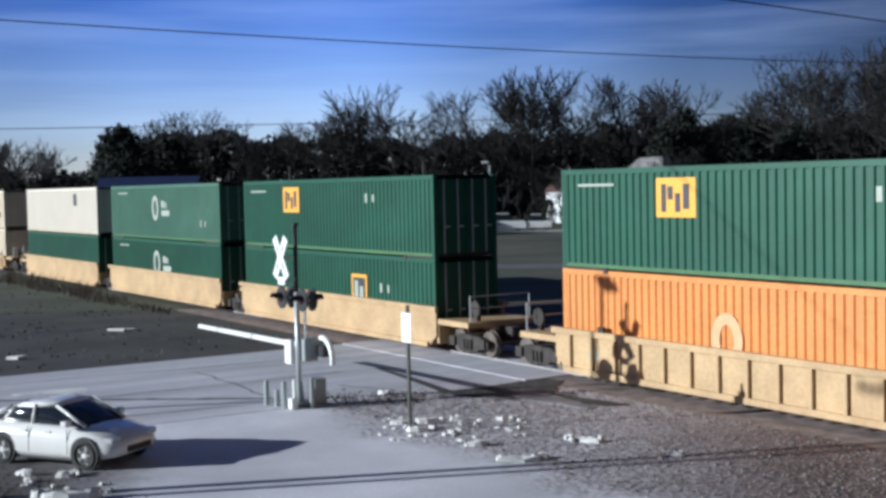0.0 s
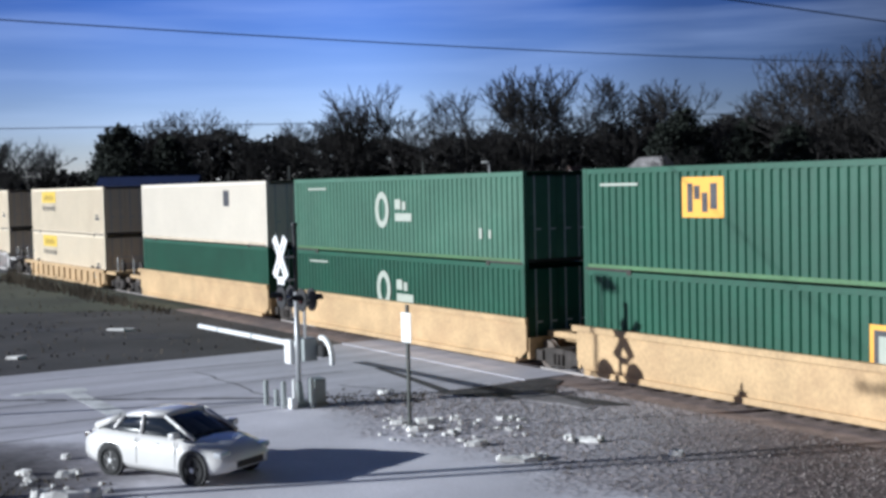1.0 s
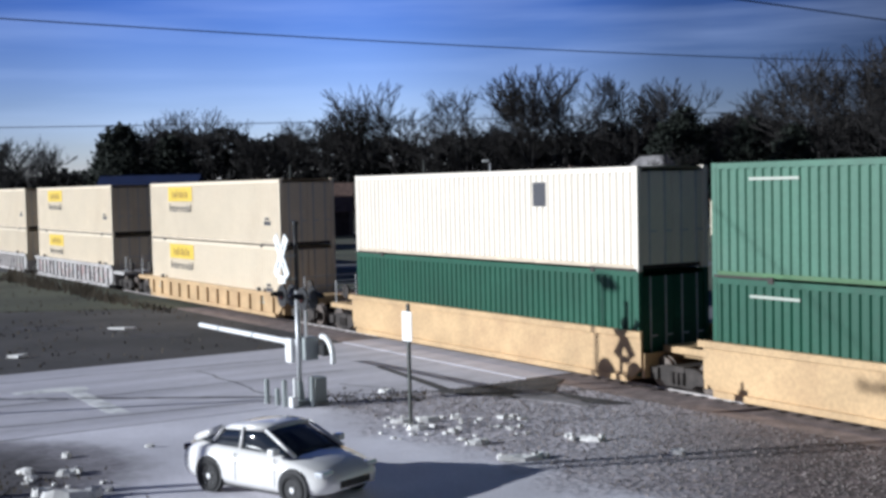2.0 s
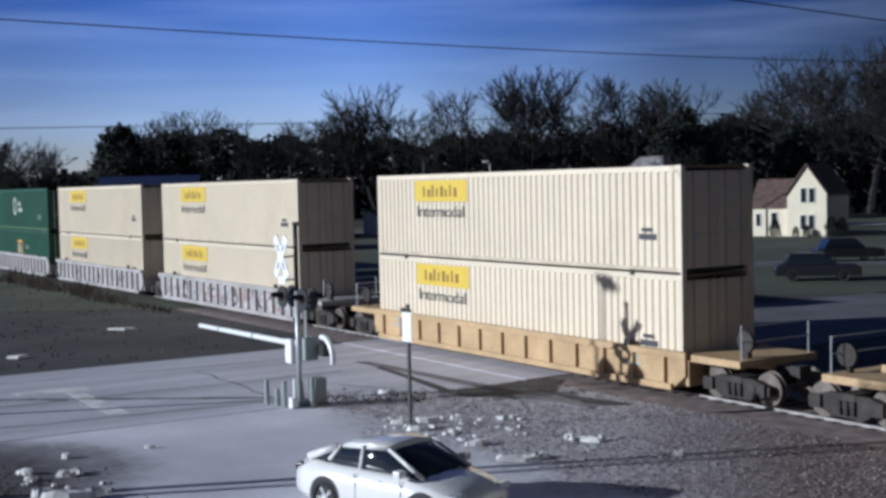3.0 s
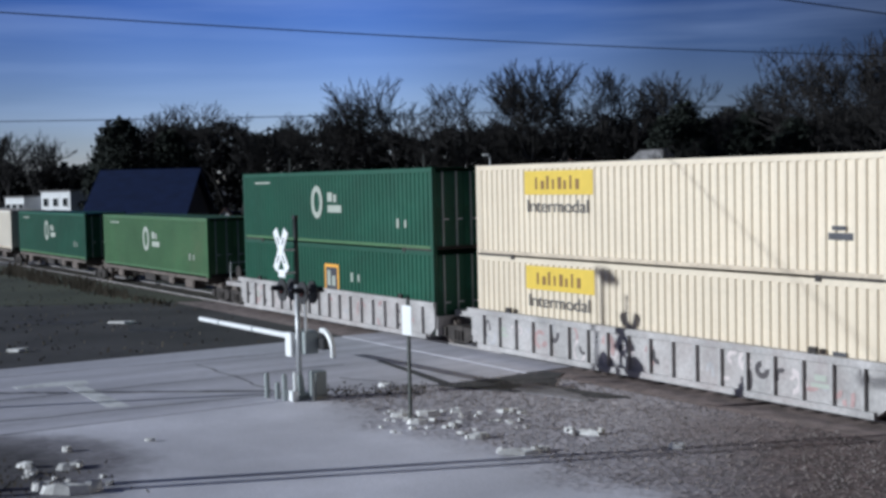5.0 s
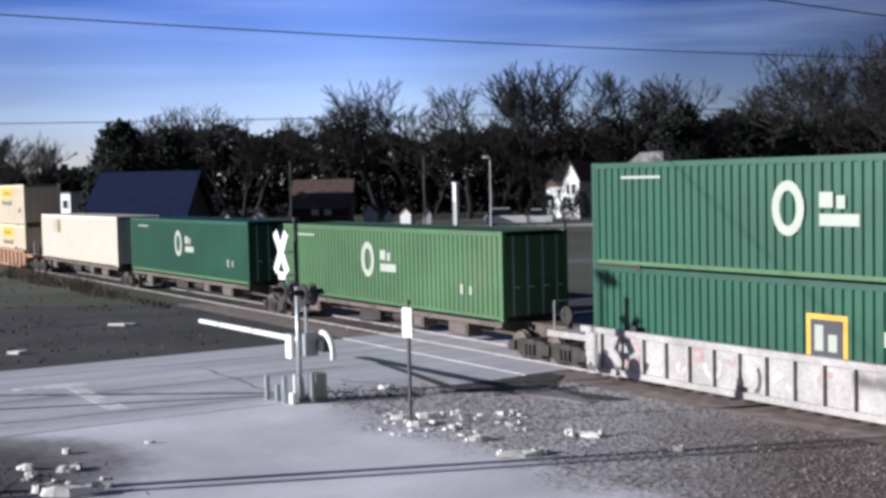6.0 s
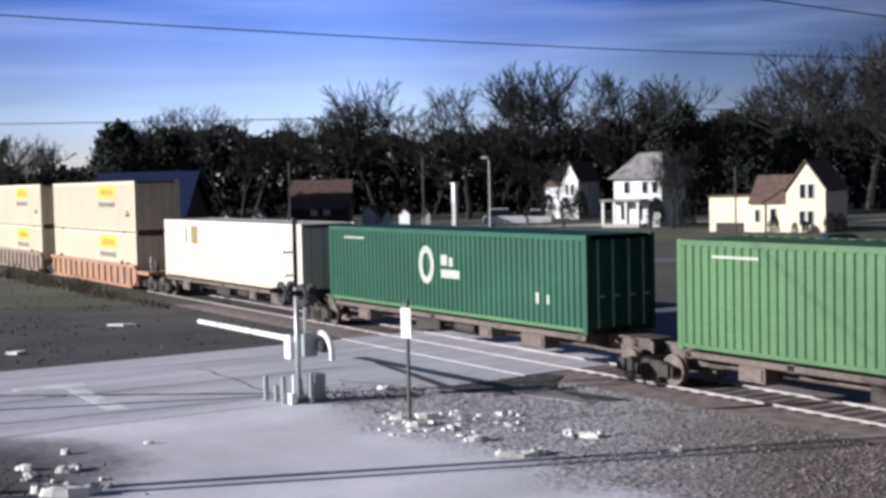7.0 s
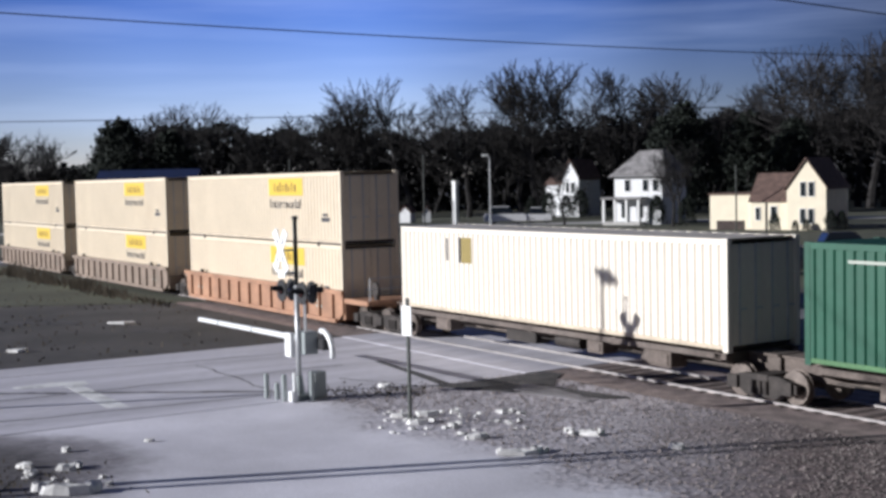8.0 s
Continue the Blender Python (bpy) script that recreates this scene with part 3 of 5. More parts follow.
        d = part("logo_panel", shared("sq", bar_mesh("logo_panel", LOGO_AMBER, (-0.75, -0.012, -0.52, 0.75, 0.0, 0.52))), LOGO_AMBER, ob, "plain amber logo panel", pose(-3.2, face, H - 0.83))
        bars(d, "sb", LOGO_DARK, ((-0.55, -0.018, -0.38, -0.36, -0.012, 0.36), (-0.30, -0.018, -0.05, -0.10, -0.012, 0.30), (-0.02, -0.018, -0.38, 0.18, -0.012, 0.12), (0.28, -0.018, -0.30, 0.52, -0.012, 0.36),), pose(0, 0, 0), "logo_bar")
        bars(ob, "nw", LOGO_WHITE, ((0, -0.008, 0, 0.16, 0, 0.34), (0.55, -0.008, 0.02, 0.68, 0, 0.30),), pose(3.2, face, H - 0.95))
        bars(ob, "nw2", LOGO_WHITE, ((0, -0.008, 0, 1.6, 0, 0.07),), pose(-7.3, face, H - 0.5))
    elif decal == "ring":
        x = -0.75
        d = part("logo_ring", shared("ring", ring_mesh("logo_ring", LOGO_WHITE, 0.50, 0.66, 0.24, 0.012)), LOGO_WHITE, ob, "plain white oval logo", pose(x, face, H - 1.22))
        bars(d, "rb", LOGO_WHITE, ((0.95, -0.012, 0.02, 1.35, 0, 0.38), (1.45, -0.012, 0.0, 1.7, 0, 0.30), (0.95, -0.012, -0.40, 2.1, 0, -0.12),), pose(0, 0, 0), "logo_bar")
        bars(ob, "nw", LOGO_WHITE, ((0, -0.008, 0, 0.16, 0, 0.34), (0.55, -0.008, 0.02, 0.68, 0, 0.30),), pose(5.6, face, 0.75))
        bars(ob, "nw2", LOGO_WHITE, ((0, -0.008, 0, 1.6, 0, 0.07),), pose(-6.8, face, H - 0.45))
    elif decal == "ring_faint":
        part("logo_ring", shared("ring_f", ring_mesh("logo_ring", LOGO_FAINT, 0.55, 0.70, 0.3, 0.012)), LOGO_FAINT, ob, "faded oval logo", pose(-1.4, face, H - 1.55))
    elif decal == "small_square":
        x = 2.6 if s_mid > 0 else 0.4
        d = part("logo_panel", shared("ssq", bar_mesh("logo_panel", LOGO_AMBER, (-0.6, -0.010, -0.55, 0.6, 0.0, 0.55))), LOGO_AMBER, ob, "plain amber outlined logo", pose(x, face, 1.55))
        part("logo_field", shared("ssf", bar_mesh("logo_field", LOGO_DARK, (-0.48, -0.014, -0.43, 0.48, -0.010, 0.43))), LOGO_DARK, d)
        bars(d, "ssb", LOGO_WHITE, ((-0.35, -0.018, -0.3, -0.1, -0.014, 0.3), (0.05, -0.018, -0.3, 0.3, -0.014, 0.1)), pose(0, 0, 0), "logo_bar")
        bars(ob, "nw", LOGO_WHITE, ((0, -0.008, 0, 0.16, 0, 0.34), (0.55, -0.008, 0.02, 0.68, 0, 0.30)), pose(x + 1.6, face, 1.5))
    elif decal == "patch":
        part("logo_panel", shared("dp", bar_mesh("logo_panel", LOGO_OCHRE, (-0.3, -0.012, -0.42, 0.3, 0.0, 0.42))), LOGO_OCHRE, ob, "small dark ochre label", pose(-3.85, face, H - 0.72))
        bars(ob, "pe", LOGO_DARK, ((0, -0.010, 0, 0.10, 0, 0.84), (-0.75, -0.010, 0.05, -0.66, 0, 0.80)), pose(-4.32, face, H - 1.14))
    elif decal == "mark":
        part("logo_panel", shared("mk", bar_mesh("logo_panel", LOGO_DARK, (-0.32, -0.012, -0.36, 0.32, 0.0, 0.36))), LOGO_DARK, ob, "small dark square mark", pose(3.6, face, H - 0.75))
    if z > 3:
        # dark strips for the gap's shade where the longer box overhangs the corner posts below, and twist locks
        plate = shared("gap_plate", bar_mesh("gap_plate", TRUCK, (-0.92, -0.006, -0.035, 0.92, 0.0, 0.035)))
        lock = shared("twist_lock", bar_mesh("twist_lock", TRUCK, (-0.09, -0.03, -0.11, 0.09, 0.05, 0.05)))
        for x in (-1, 1):
            part("gap_plate", plate, TRUCK, ob, at=pose(x * 7.1, -W / 2, 0.035))
            part("twist_lock", lock, TRUCK, ob, at=pose(x * 6.1, -W / 2 + 0.01, 0.03))
    MOVERS.append((ob, s_mid, 0.0, z))
    return ob


def graffiti(parent, seed, x0, x1, z0, z1):
    """Faded sprayed marks on a well side: rounded strokes laid a few millimetres proud."""
    rng = random.Random(seed)
    for k in range(int((x1 - x0) * (9.0 if seed == 31 else 2.2))):
        mat = (SPRAY_PINK, SPRAY_GREY, SPRAY_DARK, SPRAY_PALE)[rng.randrange(4)]
        cx, cz = rng.uniform(x0, x1), rng.uniform(z0 + 0.15, z1 - 0.15)
        rx, rz = rng.uniform(0.08, 0.28), rng.uniform(0.10, 0.32)
        a0 = rng.uniform(0, 6.28)
        span = rng.uniform(2.0, 5.0)
        w = rng.uniform(0.04, 0.09)
        bm = bmesh.new()
        prev = None
        y = -1.443 - 0.0006 * k % 0.006
        for i in range(11):
            a = a0 + span * i / 10
            c, s = math.cos(a), math.sin(a)
            pts = []
            for r in (-w, w):
                pts.append(bm.verts.new((cx + (rx + r) * c, y, min(z1, max(z0, cz + (rz + r) * s)))))
            if prev:
                bm.faces.new((prev[0], prev[1], pts[1], pts[0]))
            prev = pts
        part("graffiti_stroke", bm, mat, parent)


def wheelset():
    bm = bmesh.new()
    for y in (-0.76, 0.76):
        rod(bm, (0, y - 0.065, 0), (0, y + 0.065, 0), 0.42, seg=20)
        rod(bm, (0, y + (0.065 if y < 0 else -0.065), 0), (0, y + (0.10 if y < 0 else -0.10), 0), 0.455, seg=20)
        rod(bm, (0, y - 0.09, 0), (0, y + 0.09, 0), 0.15, seg=10)
    rod(bm, (0, -1.05, 0), (0, 1.05, 0), 0.075, seg=8)
    return mesh_of("wheelset", bm, WHEEL)


def side_frame():
    bm = bmesh.new()
    prism(bm, [(-1.15, 0.10), (-1.15, -0.12), (-0.72, -0.14), (-0.5, -0.30), (0.5, -0.30), (0.72, -0.14), (1.15, -0.12), (1.15, 0.10), (0.6, 0.24), (-0.6, 0.24)], -0.08, 0.08)
    for x in (-0.2, 0.0, 0.2):
        rod(bm, (x, -0.1, -0.22), (x, -0.1, 0.10), 0.075, seg=8)
    for x in (-0.89, 0.89):
        box(bm, x - 0.16, -0.16, -0.16, x + 0.16, -0.06, 0.16)
    return mesh_of("side_frame", bm, TRUCK)


def rail_truck(parent, x):
    ws, sf = shared("wheelset", wheelset), shared("side_frame", side_frame)
    t = part("truck_bolster", shared("bolster", bar_mesh("truck_bolster", TRUCK, (-0.25, -1.1, -0.08, 0.25, 1.1, 0.26))), TRUCK, parent, "sooty four-wheel truck", pose(x, 0, 0.50))
    for k in (-0.89, 0.89):
        part("wheelset", ws, WHEEL, t, at=pose(k, 0, 0.0))
    for y in (-1.0, 1.0):
        part("side_frame", sf, TRUCK, t, at=pose(0, y, 0, 0, 0, 0 if y < 0 else 180))


def well_car(s_mid, paint, label, trucks, sill=1.50, posts=12, ext=(1.6, 1.6), plain=False, coupler=(False, False)):
    """One well unit: a trough round the lower container, and platforms over the trucks."""
    ob = thing("well_car", track(s_mid, 0, 0.0), label, "well car", "well cars of the train")
    half = BOX_L / 2 + 0.22
    for y in (-1, 1):
        bm = bmesh.new()
        y0, y1 = (1.36, 1.44) if y > 0 else (-1.44, -1.36)
        prism(bm, [(-half, 0.62), (-half + 0.5, 0.24), (half - 0.5, 0.24), (half, 0.62), (half, sill), (-half, sill)], y0, y1)
        side = part("well_side", bm, paint, ob, at=pose(0, 0, 0))
        bm = bmesh.new()
        o = 1.54 if y > 0 else -1.54
        i = 1.44 if y > 0 else -1.44
        box(bm, -half - 0.1, i, sill - 0.17, half + 0.1, o, sill)
        part("top_chord", bm, paint, side)
        bm = bmesh.new()
        box(bm, -half + 0.45, i, 0.22, half - 0.45, o, 0.38)
        part("side_sill", bm, paint, side)
        if not plain:
            pm = shared((paint.name, "wpost", sill), bar_mesh("side_post", paint, (-0.045, -0.05, 0.385, 0.045, 0.05, sill - 0.175)))
            for k in range(posts):
                x = -half + 0.75 + (2 * half - 1.5) * k / (posts - 1)
                part("side_post", pm, paint, side, at=pose(x, (i + o) / 2, 0))
            gm = shared("graffiti", bar_mesh("stencil_bars", LOGO_WHITE, (0, -0.006, 0, 0.55, 0, 0.10), (0.1, -0.006, 0.16, 0.45, 0, 0.30)))
            lug = shared("guide_lug", bar_mesh("guide_lug", TRUCK, (-0.12, -0.05, 0.0, 0.12, 0.05, 0.16)))
            for x in (-6.1, 6.1):
                part("guide_lug", lug, TRUCK, side, at=pose(x, (i + o) / 2, sill))
            if y < 0 and paint == GREY_CAR:
                graffiti(side, int(abs(s_mid)), -7.6, 7.6, 0.40, sill - 0.2)
            if y < 0:
                for x in (-half + 1.5, half - 2.3):
                    part("stencil_bars", gm, LOGO_WHITE, side, at=pose(x, -1.442, 0.72))
    bm = bmesh.new()
    box(bm, -half + 0.5, -1.36, 0.25, half - 0.5, 1.36, 0.36)
    part("well_floor", bm, paint, ob)
    for e, sgn in ((0, -1), (1, 1)):
        x0, x1 = half * sgn, (half + ext[e]) * sgn
        bm = bmesh.new()
        broad = 1.38 if coupler[e] else 0.62
        box(bm, min(x0, x1), -broad, 1.02, max(x0, x1), broad, 1.20)
        box(bm, min(x0, x1), -0.28, 0.88, max(x0, x1), 0.28, 1.02)
        box(bm, x0 - 0.06, -1.36, 0.36, x0 + 0.06, 1.36, 1.02)
        part("end_platform", bm, paint, ob)
        if coupler[e]:
            bm = bmesh.new()
            box(bm, min(x1, x1 + 0.75 * sgn), -0.12, 0.78, max(x1, x1 + 0.75 * sgn), 0.12, 1.0)
            box(bm, min(x1 + 0.55 * sgn, x1 + 0.85 * sgn), -0.2, 0.72, max(x1 + 0.55 * sgn, x1 + 0.85 * sgn), 0.2, 1.05)
            part("coupler", bm, TRUCK, ob)
            bm = bmesh.new()
            for y in (-1.2, 1.2):
                rod(bm, (x1 - 0.12 * sgn, y, 1.2), (x1 - 0.12 * sgn, y, 2.05), 0.02, seg=6)
            rod(bm, (x1 - 0.12 * sgn, -1.2, 2.05), (x1 - 0.12 * sgn, 1.2, 2.05), 0.02, seg=6)
            rod(bm, (x1 - 0.12 * sgn, -1.2, 1.65), (x1 - 0.12 * sgn, 1.2, 1.65), 0.02, seg=6)
            part("handrail", bm, GALV, ob)
            bm = bmesh.new()
            rod(bm, (x1 - 0.3 * sgn, -0.9, 1.62), (x1 - 0.3 * sgn, -0.82, 1.62), 0.28, seg=14)
            box(bm, x1 - 0.36 * sgn - 0.1, -0.85, 1.2, x1 - 0.3 * sgn + 0.05, -0.7, 1.65)
            part("brake_wheel", bm, TRUCK, ob)
    for x in trucks:
        rail_truck(ob, x)
    MOVERS.append((ob, s_mid, 0.0, 0.0))
    return ob


def spine_car(s_mid, label, trucks, span):
    """A skeleton unit: one central beam, cross arms and end stands for a single box."""
    ob = thing("spine_car", track(s_mid, 0, 0.0), label, "spine car", "spine cars of the train")
    bm = bmesh.new()
    box(bm, span[0], -0.32, 0.62, span[1], 0.32, 1.12)
    box(bm, span[0], -0.42, 1.12, span[1], 0.42, 1.17)
    part("centre_beam", bm, SPINE_CAR, ob)
    arm = shared("arm", lambda: mesh_of("cross_arm", arm_bm(), SPINE_CAR))
    for x in (-7.7, -4.2, -0.4, 3.6, 7.7):
        part("cross_arm", arm, SPINE_CAR, ob, at=pose(x, 0, 0))
    for y in (-1.25, 1.25):
        bm = bmesh.new()
        box(bm, -8.0, y - 0.05, 1.02, 8.0, y + 0.05, 1.17)
        part("walkway", bm, SPINE_CAR, ob)
    bm = bmesh.new()
    box(bm, -2.2, -0.9, 0.55, -0.6, -0.35, 1.0)
    rod(bm, (0.4, -0.75, 0.78), (1.6, -0.75, 0.78), 0.2, seg=12)
    part("brake_gear", bm, TRUCK, ob)
    # gear hung along the side of the beam
    for x, w, z in ((-5.6, 0.9, 0.58), (2.6, 0.7, 0.62), (5.2, 1.2, 0.55)):
        bm = bmesh.new()
        box(bm, x - w / 2, -1.16, z, x + w / 2, -0.55, 0.98)
        box(bm, x - w / 2 + 0.08, -1.20, z + 0.06, x + w / 2 - 0.08, -1.16, 0.92)
        part("equipment_box", bevelled(bm, 0.015), SPINE_CAR, ob, "grimy brown equipment box")
    bm = bmesh.new()
    rod(bm, (-7.6, -0.62, 0.86), (7.6, -0.62, 0.86), 0.03, seg=6)
    rod(bm, (-7.6, -0.70, 0.74), (7.6, -0.70, 0.74), 0.02, seg=6)
    part("brake_pipe", bm, TRUCK, ob)
    for x in trucks:
        rail_truck(ob, x)
    MOVERS.append((ob, s_mid, 0.0, 0.0))
    return ob


def arm_bm():
    bm = bmesh.new()
    for s in (-1, 1):
        a = [bm.verts.new(v) for v in ((-0.12, 0.3 * s, 0.70), (0.12, 0.3 * s, 0.70), (0.12, 0.3 * s, 1.17), (-0.12, 0.3 * s, 1.17))]
        b = [bm.verts.new(v) for v in ((-0.12, 1.3 * s, 1.0), (0.12, 1.3 * s, 1.0), (0.12, 1.3 * s, 1.19), (-0.12, 1.3 * s, 1.19))]
        bm.faces.new(a), bm.faces.new(b)
        for i in range(4):
            j = (i + 1) % 4
            bm.faces.new((a[i], a[j], b[j], b[i]))
    return bm


LOW, HIGH, SINGLE = 0.36, 0.36 + BOX_H, 1.20


def stack(s, low_paint, low_label, low_decal, high_paint, high_label, high_decal):
    shipping_container(s, LOW, low_paint, low_label, low_decal)
    shipping_container(s, HIGH, high_paint, high_label, high_decal)


def train():
    T = BOX_L / 2 + 1.55
    # leading yellow car, ribbed sides, orange box below a green one
    well_car(76.05, YELLOW_CAR, "yellow well car with ribbed sides, carrying orange and green boxes", (-T - 0.1,), posts=16, ext=(1.9, 1.6), coupler=(True, False))
    stack(76.05, ORANGE, "orange ribbed shipping container in the yellow well car", "ring_faint", GREEN, "dark green container with an amber square logo on top", "square")
    # yellow three-unit car with plain sides
    well_car(52.72, YELLOW_CAR, "yellow plain-sided well car under two green containers", (T + 0.1, -T), sill=1.62, plain=True, ext=(1.45, 1.9), coupler=(False, True))
    stack(52.72, GREEN, "dark green lower container with a small amber outlined logo", "small_square", GREEN, "dark green container with an amber square logo on top", "square")
    well_car(33.63, YELLOW_CAR, "yellow plain-sided middle well car under green containers", (-T,), sill=1.62, plain=True, ext=(1.45, 1.45))
    stack(33.63, GREEN, "dark green lower container with white logo marks", "ring", GREEN_GREY, "grey-green container with a white oval logo on top", "ring")
    well_car(14.63, YELLOW_CAR, "yellow plain-sided well car under white and green containers", (-T - 0.1,), sill=1.62, plain=True, ext=(1.9, 1.45), coupler=(True, False))
    stack(14.63, GREEN, "dark green lower container under a white one", "", BRIGHT_WHITE, "clean white container with a small dark mark", "mark")
    # single yellow car
    well_car(-8.35, YELLOW_CAR, "yellow well car with ribbed sides under two white containers", (T + 0.1, -T - 0.1), posts=13, ext=(1.9, 1.9), sill=1.25, coupler=(True, True))
    stack(-8.35, WHITE, "cream white lower container with a yellow banner logo", "banner", WHITE, "cream white container with a yellow banner logo on top", "banner")
    # grey three-unit car
    well_car(-31.3, GREY_CAR, "dirty grey ribbed well car under white containers", (T + 0.1, -T), posts=18, ext=(1.45, 1.9), coupler=(False, True))
    stack(-31.3, WHITE, "cream white lower container with a yellow banner logo", "banner", WHITE, "cream white container with a yellow banner logo on top", "banner")
    well_car(-50.8, GREY_CAR, "dirty grey ribbed middle well car under white containers", (-T,), posts=18, ext=(1.45, 1.45))
    stack(-50.8, WHITE, "cream white lower container with a yellow banner logo", "banner", WHITE, "cream white container with a yellow banner logo on top", "banner")
    well_car(-69.7, GREY_CAR, "dirty grey ribbed well car under green containers", (-T - 0.1,), posts=18, ext=(1.9, 1.45), coupler=(True, False))
    stack(-69.7, GREEN, "dark green lower container with a small amber outlined logo", "small_square", GREEN, "dark green container with a white oval logo on top", "ring")
    # three skeleton units with single boxes
    spine_car(-90.4, "grey skeleton car under one pale green container", (9.2, -9.7), (-9.6, 10.2))
    shipping_container(-90.4, SINGLE, GREEN_PALE, "faded light green container with a white oval logo", "ring")
    spine_car(-110.35, "grey skeleton car under one green container", (-9.7,), (-9.6, 9.8))
    shipping_container(-110.35, SINGLE, GREEN, "dark green container with a white oval logo", "ring")
    spine_car(-129.0, "grey skeleton car under one white container", (-9.2,), (-10.0, 8.9))
    shipping_container(-129.0, SINGLE, BRIGHT_WHITE, "clean white container with a small ochre label", "patch")
    # tail of the view: brown cars with white stacks
    for k, s in enumerate((-149.75, -169.2, -188.2)):
        well_car(s, TAUPE_CAR if k else BROWN_CAR, "dull taupe ribbed well car under white containers" if k else "rusty brown ribbed well car under white containers", (T + 0.1, -T) if k == 0 else (-T,), posts=14, ext=(1.45, 1.9) if k == 0 else (1.45, 1.45), coupler=(False, k == 0))
        stack(s, WHITE, "cream white lower container with a yellow banner logo", "banner_mid", WHITE, "cream white container with a yellow banner logo on top", "banner_mid")


train()


# ---------- the crossing signal ----------
def crossing_signal():
    ob = thing("crossing_signal", pose(-3.93, 33.53, 0.0, 0, 0, TURN), "silver railway crossing mast with crossbuck, flashers and lowered gate", "crossing signal")
    # local axes: x along the track to the right, y towards the track
    bm = bmesh.new()
    rod(bm, (0, 0, 0.12), (0, 0, 3.02), 0.068, seg=12)
    part("mast", bm, GALV, ob, "galvanised mast", smooth=True)
    bm = bmesh.new()
    rod(bm, (0, 0, 3.02), (0, 0, 4.75), 0.06, seg=12)
    part("mast_top", bm, SIGNAL_BLACK, ob, "black painted upper mast", smooth=True)
    for z in (3.34, 3.95):
        bm = bmesh.new()
        box(bm, -0.03, -0.41, z - 0.025, 0.03, -0.05, z + 0.025)
        part("sign_bracket", bm, GALV, ob)
    bm = bmesh.new()
    rod(bm, (0, 0, 4.75), (0, 0, 4.85), 0.08, seg=12)
    part("mast_cap", bm, SIGNAL_BLACK, ob)
    bm = bmesh.new()
    box(bm, -0.24, -0.24, 0.0, 0.24, 0.24, 0.12)
    rod(bm, (0, 0, 0.12), (0, 0, 0.62), 0.14, 0.09, seg=12)
    part("base_casting", bm, CABINET, ob)
    for a in (-56, 56):
        bm = bmesh.new()
        box(bm, -0.63, -0.012, -0.135, 0.63, 0.012, 0.135)
        cb = part("crossbuck_blade", bevelled(bm, 0.004), SIGN_WHITE, ob, "white crossbuck blade", pose(-0.02, -0.42 + 0.0001 * a, 3.95, 0, a, 0))
        for x0 in (-0.40, 0.18):
            bm = bmesh.new()
            box(bm, x0, -0.018, -0.025, x0 + 0.22, -0.013, 0.025)
            part("letter_bar", bm, LOGO_DARK, cb)
    bm = bmesh.new()
    box(bm, -0.2, -0.43, 3.24, 0.2, -0.41, 3.44)
    part("track_count_plate", bm, SIGN_WHITE, ob)
    bm = bmesh.new()
    rod(bm, (-0.75, -0.02, 2.85), (0.75, -0.02, 2.85), 0.035, seg=8)
    part("flasher_arm", bm, GALV, ob)
    for y in (-1, 1):
        for x in (-0.62, 0.62):
            bm = bmesh.new()
            rod(bm, (x, 0.12 * y, 2.85), (x, 0.16 * y, 2.85), 0.30, seg=20)
            fl = part("flasher_background", bm, SIGNAL_BLACK, ob, "round black flasher background")
            bm = bmesh.new()
            rod(bm, (x, 0.16 * y, 2.85), (x, 0.20 * y, 2.85), 0.105, seg=16)
            part("lens", bm, RED_LENS, fl)
            bm = bmesh.new()
            for i in range(7):
                a0, a1 = math.pi * (i / 7), math.pi * ((i + 1) / 7)
                v = [bm.verts.new((x + 0.13 * math.cos(a), yy, 2.85 + 0.13 * math.sin(a))) for a, yy in ((a0, 0.16 * y), (a1, 0.16 * y), (a1, 0.42 * y), (a0, 0.42 * y))]
                v2 = [bm.verts.new((x + 0.14 * math.cos(a), yy, 2.85 + 0.14 * math.sin(a))) for a, yy in ((a0, 0.16 * y), (a1, 0.16 * y), (a1, 0.42 * y), (a0, 0.42 * y))]
                bm.faces.new(v), bm.faces.new(v2[::-1])
            part("visor", bm, SIGNAL_BLACK, fl)
    bm = bmesh.new()
    box(bm, -0.22, 0.06, 1.18, 0.26, 0.46, 1.78)
    part("gate_mechanism", bevelled(bm, 0.02), CABINET, ob, "grey gate mechanism housing")
    bm = bmesh.new()
    box(bm, -0.42, -0.20, 1.10, -0.06, -0.06, 1.74)
    part("junction_box", bevelled(bm, 0.02), SIGN_WHITE, ob, "white junction box")
    bm = bmesh.new()
    rod(bm, (0.106, 0.169, 1.76), (0.106, 0.169, 2.72), 0.042, seg=10)
    box(bm, 0.04, 0.05, 2.62, 0.16, 0.19, 2.70)
    part("cable_conduit", bm, SIGN_WHITE, ob, "white cable conduit", smooth=False)
    # gate arm across the street, with its curved counterweight
    bm = bmesh.new()
    rod(bm, (-0.25, 0.5, 1.48), (-8.3, 0.5, 1.40), 0.085, 0.07, seg=8)
    arm = part("gate_arm", bm, SIGN_WHITE, ob, "white lowered gate arm")
    for k in range(3):
        bm = bmesh.new()
        x = -1.4 - k * 2.6
        rod(bm, (x, 0.5, 1.48 + 0.01 * x), (x - 0.12, 0.5, 1.4788 + 0.01 * x), 0.0855 - 0.004 * k, seg=8)
        part("reflective_band", bm, CABINET, arm)
    bm = bmesh.new()
    prev = None
